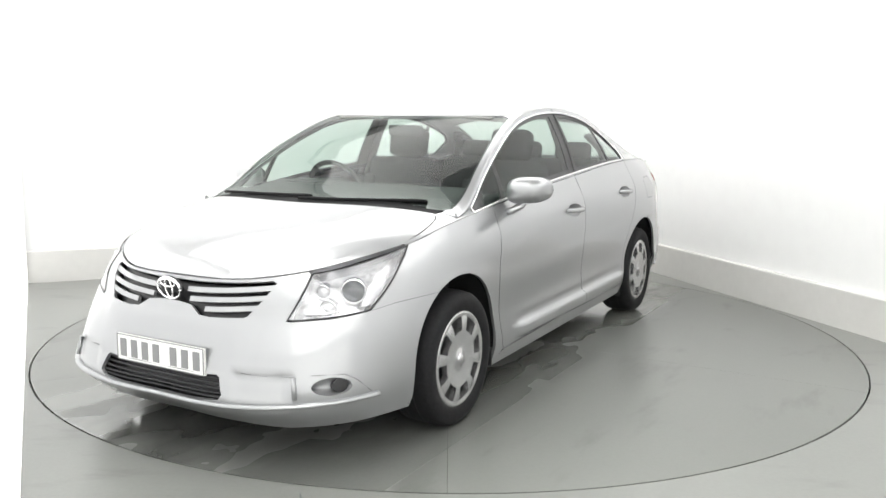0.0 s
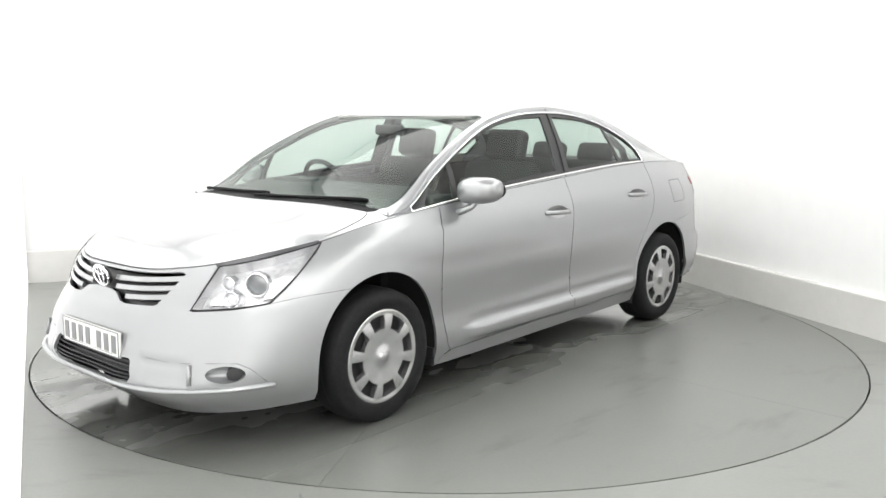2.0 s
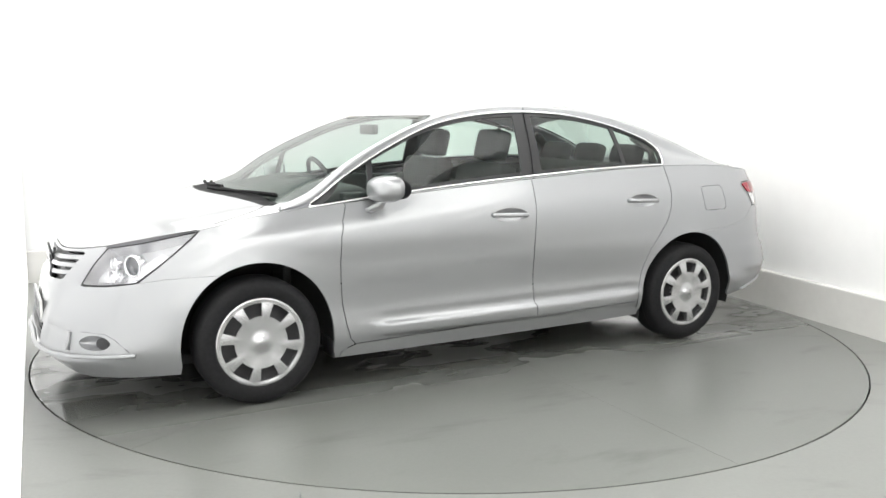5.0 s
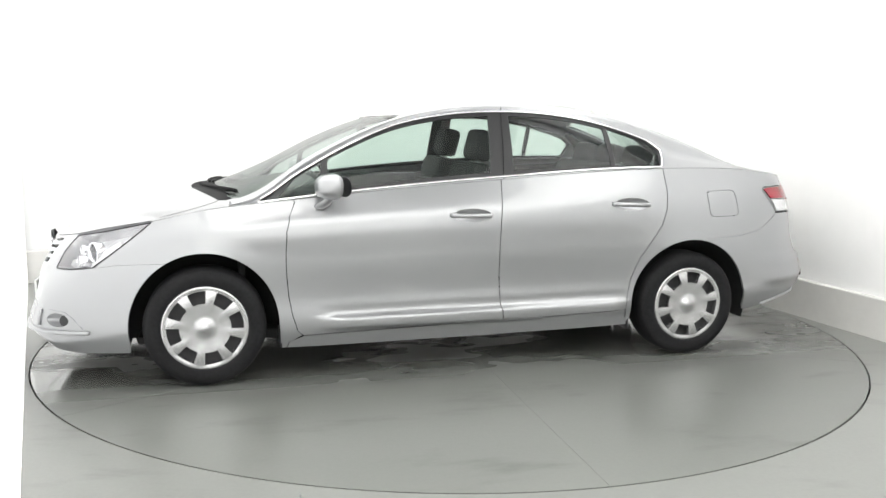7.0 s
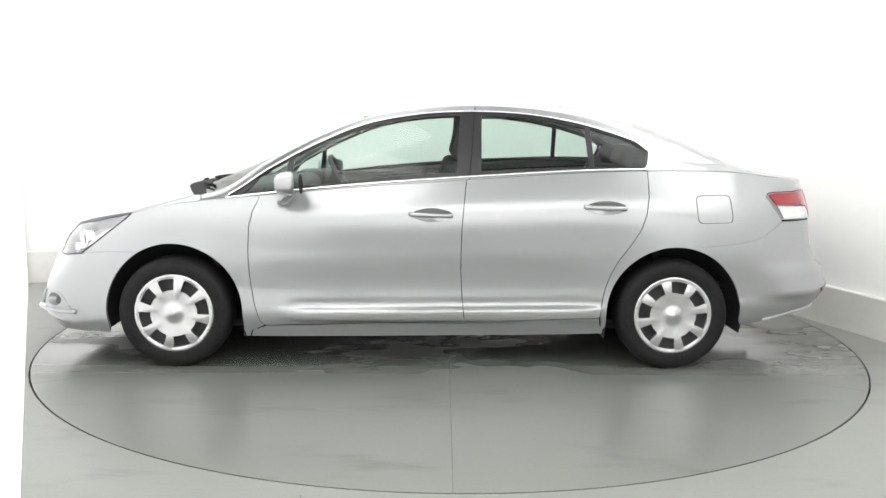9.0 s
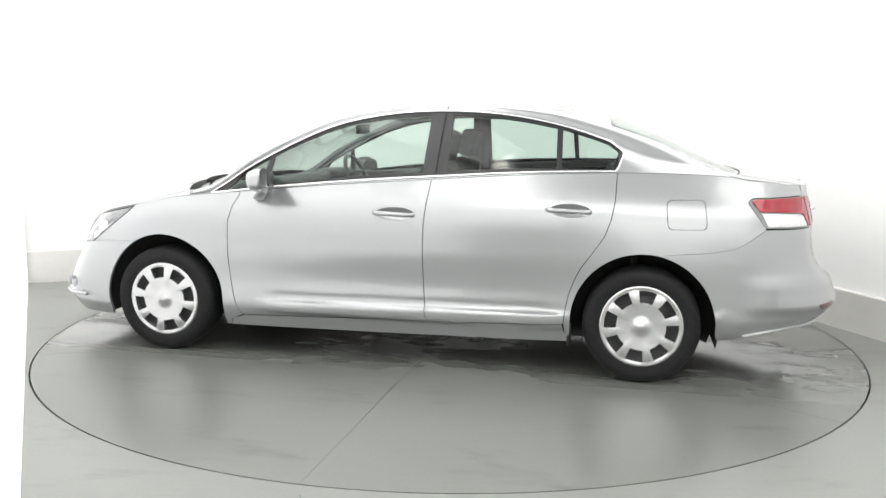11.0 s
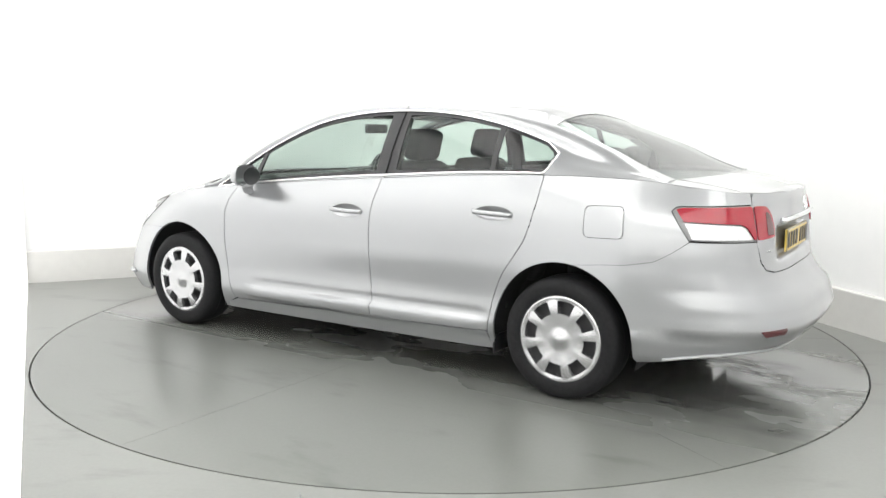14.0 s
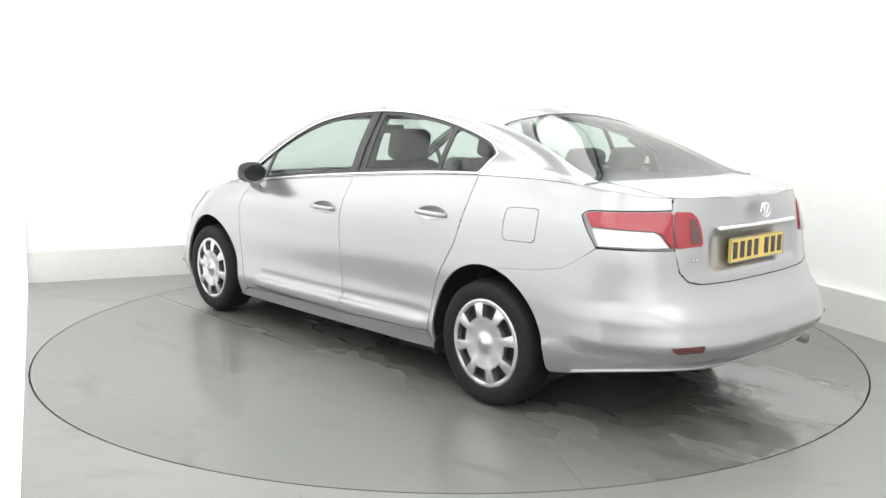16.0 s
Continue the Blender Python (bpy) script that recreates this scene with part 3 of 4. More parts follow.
FRONT, REAR, ARCH_R, GAP = 1.35, -1.35, .366, .0022


def sx(x, z):
    return float(s_of_x(np.array([x]), np.array([z]))[0])


def ellipse(cs, cz, rs, rz, n=28):
    return [(cs + rs * math.cos(2 * math.pi * k / n), cz + rz * math.sin(2 * math.pi * k / n)) for k in range(n)]


def both(loop):
    return [(1, loop), (-1, flip(loop))]


def body(car):
    # -- doors
    front_edge = [(.893, .92), (.925, .85), (.941, .777), (.946, .66), (.945, .563), (.935, .44), (.918, .347), (.893, .262), (.866, .236)]
    b_edge = [(-.214, .268), (-.200, .40), (-.192, .541), (-.192, .66), (-.196, .786), (-.206, .90), (-.220, 1.03)]
    rear_edge = [(-.952, .292), (-.960, .37), (-.976, .454), (-1.004, .53), (-1.034, .593), (-1.095, .68), (-1.150, .763), (-1.180, .85), (-1.196, .946), (-1.199, 1.07)]
    g = GAP
    fd = side([(x - g, z) for x, z in front_edge]) + side([(x + g, z) for x, z in b_edge])
    fd += top_edge(sx(-.222 + g, 1.02), sx(.893 - g, .92))
    rd = side([(x + g, z) for x, z in rear_edge]) + top_edge(sx(-1.197 + g, 1.07), sx(-.222 - g, 1.02)) + side([(x - g, z) for x, z in b_edge][::-1])
    for loop, name, hx, hz in ((fd, "front_door", -.035, .846), (rd, "rear_door", -.968, .891)):
        hs = sx(hx, hz)
        cup = ellipse(hs, hz - .004, .108, .036)
        for sgn, l in both(loop):
            c = cup if sgn > 0 else flip(cup)
            door = panel(name, [patch(skin, l, [c], (.06, .010))], PAINT, car)
            depth = lambda a, b, q=sgn * hs: .022 * np.clip(1 - ((a - q) / .108) ** 2 - ((b - hz + .004) / .036) ** 2, 0, 1) ** .6
            panel("handle_cup", [patch(inset(skin, 1, depth), c, (), (.012, .009))], PAINT, door, lip=0)
            y = float(skin(np.array([hs]), np.array([hz]))[0, 1])
            bar = tube_bm([(hx + dx, sgn * (y + dy), hz - .004 + dx * .03) for dx, dy in ((.118, -.004), (.105, .014), (.07, .023), (0, .026), (-.07, .024), (-.098, .018), (-.108, -.006))], .01, 10, (.009, .0125))
            part("door_handle", bar, PAINT, door, "silver painted grab handle")
    # -- front wings, with the strip of their top beside the bonnet
    seam_z = .606
    wing = top_edge(sx(.893 + g, .92), 1.112) + [(1.112, .826), (1.09, .79), (1.03, .725), (.97, .66), (.914, seam_z)]
    wing += [(1.05, .622), (1.16, .628)]
    a = arch(FRONT, ARCH_R, 61, 180, n=36)
    wing += side(a) + side([(.980, .26)]) + [(sx(.978, .19), .172), (sx(.95, .19), .170)]
    wing += side([(.938, .202), (.868 + g, .2345)] + [(x + g, z) for x, z in front_edge[::-1][1:]])
    top_strip = [(x, float(spline(ROWS[5][2:10, 0][::-1], ROWS[5][2:10, 1][::-1], [x])[0])) for x in np.linspace(1.60, .98, 20)]
    inner = [(x, y + g) for x, y in BONNET_SIDE if x < 1.60]
    strip = top_strip + [(.98, .715), (1.20, .710)] + inner + [(1.60, .735)]
    for sgn, l in both(wing):
        st = strip if sgn > 0 else [(x, -y) for x, y in strip]
        panel("front_wing", [patch(skin, l, (), (.05, .04)), patch(sheet, st, (), (.05, .04), off=-.001)], PAINT, car)
    # -- sill under the doors
    rock = side([(.93, .205), (.862, .230), (.40, .243), (-.214, .262), (-.60, .275), (-.945, .287), (-.952, .25)]) + low_edge(sx(-.972, .2), sx(.945, .18))
    for sgn, l in both(rock):
        panel("sill", [patch(skin, l, (), (.06, .03))], PAINT, car)
    # -- rear quarters with the fuel flap
    back_s = 5.205
    q = side([(x - g, z) for x, z in rear_edge])
    tail_in = [(5.203, .978), (4.96, .976), (4.735, .972), (4.712, .965), (4.698, .948), (4.745, .885), (4.797, .822)]
    ar = arch(REAR, ARCH_R, 158, 15, n=40)
    seam = [(4.80, .818), (4.72, .765), (4.642, .722), (4.50, .697), (4.40, .690)]
    quarter = top_edge(sx(-1.202 - g, 1.07), back_s - .002) + tail_in + seam + side(arch(REAR, ARCH_R, 100, 6, n=34)) + side([(-.985, .25)]) + [(sx(-.978, .21), .20), (sx(-.962, .21), .22)] + side([(-.956 - g, .26)]) + q
    flap = rounded_loop([(sx(-1.447, .955), .955), (sx(-1.636, .96), .960), (sx(-1.652, .812), .812), (sx(-1.458, .808), .808)], .03)
    fc = np.mean(flap, 0)
    flap_in = [fc + (np.asarray(p) - fc) * .965 for p in flap]
    deck_out = [(x, float(spline(ROWS[5][10:17, 0][::-1], ROWS[5][10:17, 1][::-1], [x])[0])) for x in np.linspace(-1.77, -2.09, 20)]
    strip = deck_out + [(-2.115, .557)] + [(-2.0, .572), (-1.85, .585), (-1.80, .60), (-1.77, .60)]
    for sgn, l in both(quarter):
        h, hi = (flap, flap_in) if sgn > 0 else (flip(flap), flip(flap_in))
        st = strip if sgn > 0 else [(x, -y) for x, y in strip]
        quarter_ob = panel("rear_quarter", [patch(skin, l, [h] if sgn > 0 else [], (.05, .04)), patch(lambda a, b: sheet(a, b, True), st, (), (.05, .04), off=-.001)], PAINT, car)
        if sgn > 0:
            panel("fuel_flap", [patch(skin, hi, (), (.04, .04))], PAINT, quarter_ob)
    # -- front bumper in one piece across the nose
    half = top_edge(0, .60) + [(.612, .740), (.585, .68), (.556, .60), (.545, .572), (.57, .570), (.73, .582), (.914, seam_z - .7 * g)]
    half += [(1.05, .622 - .7 * g), (1.15, .628 - .7 * g)] + side(arch(FRONT, ARCH_R, 60.5, -12, n=20)) + low_edge(sx(1.712, .2), 0)
    bumper = half + flip(half)[::-1]
    grille_half = [(0.0, .700), (.12, .700), (.30, .706), (.452, .716), (.47, .708), (.425, .640), (.385, .588), (.37, .582), (.22, .576), (.165, .580), (.115, .612), (.05, .619), (0, .620)]
    grille = grille_half + flip(grille_half)[::-1][1:-1]
    intake_half = [(0, .366), (.22, .366), (.30, .370), (.315, .36), (.338, .30), (.32, .278), (.20, .268), (0, .266)]
    intake = intake_half + flip(intake_half)[::-1][1:-1]
    fog = ellipse(.755, .342, .075, .033)
    main = panel("front_bumper", [patch(skin, bumper, [grille, intake, fog, flip(fog)], (.035, .03))], PAINT, car)
    # grille: dark back, bright frame and bars
    gr = panel("grille", [patch(skin, grille, (), (.05, .03), off=-.035)], BLACK, car, "black mesh grille behind four bright bars", lip=0)
    for z, s0 in ((.667, .075), (.632, .10), (.597, .185)):
        rise = lambda q: z + .026 * (q / .45) ** 1.6
        s1 = .385 + (z + .018 - .588) * .708
        bar = [(q, rise(q) + .0095) for q in np.linspace(s0, s1 + .012, 16)] + [(q, rise(q) - .0095) for q in np.linspace(s1, s0, 16)]
        for l in (bar, flip(bar)):
            panel("grille_bar", [patch(skin, l, (), (.03, .01), off=-.003)], PAINT, gr, lip=.016)
    badge(gr, pose(2.180, 0, .668, 0, 12, 0), .062)
    # lower intake with cross bars
    low = panel("air_intake", [patch(skin, intake, (), (.05, .03), off=-.06)], BLACK, car, "black lower air intake with thin bars", lip=0)
    for z in (.285, .305, .325, .345, .362):
        arr = np.linspace(-.34, .34, 40)
        p = skin(arr, np.full(40, z)) - normals(skin, arr, np.full(40, z)) * .02
        part("intake_bar", tube_bm(p, .004, 5, (.008, .004)), BLACK, low)
    # lip along the bottom of the bumper
    arr = np.linspace(-.93, .93, 80)
    z = np.full(80, .262) + .03 * np.clip((np.abs(arr) - .35) / .6, 0, 1)
    part("bumper_lip", tube_bm(skin(arr, z) + normals(skin, arr, z) * .004, .01, 8, (.016, .011)), PAINT, car)
    # fog recesses: scooped bowl, lamp blank, trim line
    for sgn in (1, -1):
        c = fog if sgn > 0 else flip(fog)
        depth = lambda a, b, q=sgn: .05 * np.clip(1 - ((a - q * .755) / .075) ** 2 - ((b - .342) / .033) ** 2, 0, 1) ** .5
        bowl = panel("fog_recess", [patch(inset(skin, 1, depth), c, (), (.010, .007))], PAINT, car, lip=0)
        cs = .788 * sgn
        centre = ellipse(cs, .343, .031, .027)
        panel("fog_blank", [patch(skin, centre, (), (.012, .012), off=-.014)], BLACK, bowl, "black round blanking cover", lip=.03)
        line = np.array([(.40, .384), (.50, .381), (.60, .382), (.70, .386), (.80, .384), (.85, .36), (.905, .305)])
        p = skin(line[:, 0], line[:, 1]) * (1, sgn, 1)
        part("trim_line", tube_bm(p + np.array([0, 0, 0]), .0025, 5), LAMPGREY, bowl)
        fin = np.array([(.612, .378), (.618, .345), (.622, .30)])
        part("bumper_fin", tube_bm((skin(fin[:, 0], fin[:, 1]) + normals(skin, fin[:, 0], fin[:, 1]) * .004) * (1, sgn, 1), .008, 8, (.010, .010)), PAINT, bowl)
    # -- rear bumper across the tail
    half = [(4.80 + .004, .818 - .006), (4.80, .806)] + [(p[0], p[1] - .7 * g) for p in seam[1:]]
    half = [(S_END, .655), (5.55, .657), (5.33, .664), (5.26, .680), (5.222, .72), (5.206, .8125), (4.802, .8155)] + half[2:] + side(arch(REAR, ARCH_R, 100.6, 176, n=24)) + side([(-1.716, .27)]) + low_edge(sx(-1.73, .27), S_END)
    pieces = [patch(skin, half, (), (.045, .035))]
    pieces += [(pieces[0][0] * (1, -1, 1), pieces[0][1] * (1, -1, 1), pieces[0][2][:, ::-1])]
    rb = panel("rear_bumper", pieces, PAINT, car)
    for sgn in (1, -1):
        r = rounded_loop([(5.11, .428), (5.25, .436), (5.245, .408), (5.14, .402)], .01)
        panel("rear_reflector", [patch(skin, r if sgn > 0 else flip(r), (), (.02, .01), off=.003)], RED_DARK, rb, "dark red reflector strip", lip=.01)
    arr = np.linspace(4.70, S_END, 60)
    for sgn in (1, -1):
        z = sill(arr)[:, 2] + .008
        part("bumper_edge", tube_bm((skin(arr, z) + normals(skin, arr, z) * .002) * (1, sgn, 1), .007, 8, (.012, .008)), PAINT, rb)
    # -- bonnet and boot lid
    edge = [(x, y - g) for x, y in BONNET_SIDE if x < 1.62]
    rim = shoulder(np.linspace(1.06, 0, 40))
    nose = [(x - .005 * (1 - y / .8), y - .006 * min(1, y / .2)) for x, y, _ in rim]
    rear = [(1.425 - .15 * (y / .68) ** 2, y) for y in np.linspace(0, .676, 14)]
    bl = rear + edge + nose
    panel("bonnet", [patch(sheet, bl + [(x, -y) for x, y in bl[::-1]], (), (.045, .045))], PAINT, car, lip=.02)
    dsheet = lambda a, b: sheet(a, b, True)
    lid = [(-1.868 + .06 * (y / .6) ** 2, y) for y in np.linspace(0, .578, 10)] + [(-1.85, .581), (-2.0, .568), (-2.108, .553)]
    lid += [(float(np.interp(y, ROWS[5][15:19, 1][::-1], ROWS[5][15:19, 0][::-1])) - .002, y) for y in np.linspace(.54, 0, 14)]
    bface = [(S_END, 1.019), (5.60, 1.019), (5.36, 1.021), (5.225, 1.026), (5.208, 1.0), (5.206, .90), (5.209, .80), (5.23, .72), (5.27, .683), (5.35, .668), (5.55, .661), (S_END, .659)]
    # hollow for the number plate
    hollow = lambda a, b: .028 * hill(a, 5.435, 9, .016) * hill(b, .716, .872, .006)
    pf = patch(inset(skin, 1, hollow), bface, (), (.024, .012))
    pieces = [patch(dsheet, lid + [(x, -y) for x, y in lid[::-1]], (), (.045, .045)), pf, (pf[0] * (1, -1, 1), pf[1] * (1, -1, 1), pf[2][:, ::-1])]
    boot = panel("boot_lid", pieces, PAINT, car, lip=.012)
    arr = np.linspace(5.46, 2 * S_END - 5.46, 40)
    p = np.array([skin([min(a, 2 * S_END - a)], [.893])[0] * (1, 1 if a <= S_END else -1, 1) for a in arr])
    part("chrome_bar", tube_bm(p - np.array([.012, 0, 0]), .012, 8, (.016, .012)), CHROME, boot, "bright bar above the number plate")
    badge(boot, pose(-2.253, 0, .955, 0, -6, 180), .045)
    for k in range(3):
        p = skin([5.29 + .02 * k], [.765])[0]
        part("boot_script", box_bm((.003, .014, .010), (p[0] - .002, p[1], p[2]), .001, 1), CHROME, boot, "small bright lettering bar")
    # -- head lamps
    head = [(1.105, .824), (1.02, .808), (.85, .774), (.70, .752), (.622, .742), (.60, .70), (.565, .61), (.552, .578), (.58, .576), (.73, .588), (.90, .606), (.965, .665), (1.03, .733), (1.085, .795)]
    for sgn in (1, -1):
        l = head if sgn > 0 else flip(head)
        lamp = panel("headlight", [patch(skin, l, (), (.03, .02), off=-.075)], REFLECTOR, car, "clear headlight with round projector and bright reflectors", lip=0)
        walls(lamp, skin, l, -.004, -.075, LAMPLIGHT, "housing")
        panel("lens", [patch(skin, l, (), (.03, .025), off=.001)], LENS, lamp, lip=.004)
        outline = dense(l, np.array((.02, .02)))
        outline = np.array(outline + outline[:1])
        part("lamp_seal", tube_bm(skin(outline[:, 0], outline[:, 1]), .0035, 6), BLACK, lamp, "thin black seal")
        for s0, z0, r0, d0 in ((.80, .69, .052, -.035), (.70, .63, .036, -.05), (.665, .70, .030, -.05)):
            c = skin([s0 * sgn], [z0])[0]
            n = normals(skin, np.array([s0 * sgn]), np.array([z0]))[0]
            m = Matrix.Translation(c + n * d0) @ Vector((n[0], n[1] * .6, 0)).to_track_quat("Y", "Z").to_matrix().to_4x4()
            bm = lathe_bm([(r0 * .78, -.03), (r0 * .80, .010), (r0 * .92, .016), (r0, .008), (r0 * 1.0, -.03)], 32)
            bmesh.ops.transform(bm, matrix=m, verts=bm.verts)
            part("lamp_ring", bm, CHROME, lamp)
            bm = lathe_bm([(0, .016), (r0 * .4, .013), (r0 * .7, .003), (r0 * .79, -.008)], 32)
            bmesh.ops.transform(bm, matrix=m, verts=bm.verts)
            part("projector", bm, BULB if r0 > .05 else REFLECTOR, lamp)
        # indicator block at the outer end
        blk = [(.93, .63), (1.0, .71), (.955, .745), (.875, .70), (.865, .625)]
        panel("indicator", [patch(skin, blk if sgn > 0 else flip(blk), (), (.02, .02), off=-.03)], LAMPLIGHT, lamp, "pale indicator section", lip=.03)
        step = [(.60, .60), (.70, .606), (.76, .618), (.76, .64), (.64, .64), (.605, .63)]
        panel("reflector_step", [patch(skin, step if sgn > 0 else flip(step), (), (.02, .02), off=-.045)], LAMPLIGHT, lamp, lip=.03)
    # -- tail lamps: outer lamp on the quarter, inner on the boot lid
    red = [(5.190, .968), (4.96, .967), (4.745, .963), (4.722, .955), (4.765, .905), (5.10, .893), (5.14, .880), (5.165, .85), (5.185, .826), (5.200, .824), (5.200, .96)]
    clear = [(4.772, .897), (5.095, .886), (5.125, .875), (5.16, .84), (5.172, .826), (4.99, .828), (4.812, .830)]
    outer = [(5.203, .974), (4.96, .972), (4.738, .969), (4.712, .960), (4.705, .948), (4.75, .885), (4.800, .825), (4.99, .820), (5.203, .816)]
    inner = rounded_loop([(5.211, .970), (5.31, .966), (5.345, .94), (5.365, .88), (5.366, .826), (5.211, .820)], .018)
    dark = rounded_loop([(5.295, .945), (5.33, .93), (5.352, .88), (5.355, .838), (5.29, .838)], .012)
    for sgn in (1, -1):
        fl = (lambda l: l) if sgn > 0 else flip
        lamp = panel("tail_light", [patch(skin, fl(outer), (), (.04, .03), off=-.003)], LAMPGREY, car, "red and clear tail light with dark outline", lip=.01)
        panel("red_lens", [patch(skin, fl(red), (), (.03, .025), off=.004)], RED, lamp, lip=.006)
        panel("clear_lens", [patch(skin, fl(clear), (), (.03, .02), off=.003)], CLEARWHITE, lamp, "clear reversing lens", lip=.006)
        il = panel("boot_light", [patch(skin, fl(inner), (), (.03, .025), off=.006)], RED, boot, "red inner tail light", lip=.008)
        panel("dark_lens", [patch(skin, fl(dark), (), (.02, .02), off=.0075)], RED_DARK, il, lip=.002)
    # -- number plates
    plate(car, "front_plate", PLATE_W, pose(2.243, 0, .410, 0, 0, 0), .014)
    plate(boot, "rear_plate", PLATE_Y, pose(-2.228, 0, .787, 0, 0, 180), .012)


def walls(parent, f, loop, d0, d1, material, name):
    """A band round a loop between two depths."""
    l = np.array(dense(loop, np.array((.02, .02))))
    p, n = f(l[:, 0], l[:, 1]), normals(f, l[:, 0], l[:, 1])
    m = len(l)
    v = np.vstack([p + n * d0, p + n * d1])
    raw(name, v, [(i, (i + 1) % m, m + (i + 1) % m, m + i) for i in range(m)], material, parent)


def badge(parent, m, r):
    """A bright oval emblem, drawn as plain rings."""
    back = lathe_bm([(0, -.004), (r * .98, -.004), (r, -.012)], 32)
    ring_pts = lambda w, h, dz: [(.006, w * math.cos(2 * math.pi * k / 36), dz + h * math.sin(2 * math.pi * k / 36)) for k in range(37)]
    bm = merge_bm(tube_bm(ring_pts(r, r * .72, 0), r * .09, 6), tube_bm(ring_pts(r * .30, r * .66, 0), r * .08, 6), tube_bm(ring_pts(r * .66, r * .26, r * .36), r * .08, 6))
    bmesh.ops.transform(bm, matrix=m, verts=bm.verts)
    bmesh.ops.transform(back, matrix=m @ pose(0, 0, 0, 0, 0, -90) @ Matrix.Diagonal((1, 1, .74, 1)), verts=back.verts)
    b = part("emblem", bm, CHROME, parent, "bright oval emblem")
    if r > .05:
        part("emblem_back", back, BLACK, b)


def plate(parent, name, material, m, t):
    bm = box_bm((t, .49, .108), (0, 0, 0), .003, 1)
    bmesh.ops.transform(bm, matrix=m, verts=bm.verts)
    p = part(name, bm, material, parent, "number plate with plain dark bars", smooth=False)
    for k in range(7):
        y = -.2045 + .0625 * k + (.034 if k > 3 else 0)
        bm = box_bm((.003, .036, .074), (t / 2 + .0012, y, 0), .0005, 1)
        bmesh.ops.transform(bm, matrix=m, verts=bm.verts)
        part("character_bar", bm, INK if name == "rear_plate" else LAMPGREY, p, smooth=False)
    edge = merge_bm(*[box_bm(s, q, 0) for s, q in (((.004, .482, .003), (t / 2, 0, .052)), ((.004, .482, .003), (t / 2, 0, -.052)), ((.004, .004, .105), (t / 2, .241, 0)), ((.004, .004, .105), (t / 2, -.241, 0)))])
    bmesh.ops.transform(edge, matrix=m, verts=edge.verts)
    part("plate_edge", edge, LAMPGREY, p, smooth=False)


BONNET_SIDE = [(1.272, .686), (1.288, .706), (1.32, .724), (1.37, .736), (1.43, .743), (1.50, .745), (1.60, .739)]


def cab(x, t):
    return cabin(x, t)


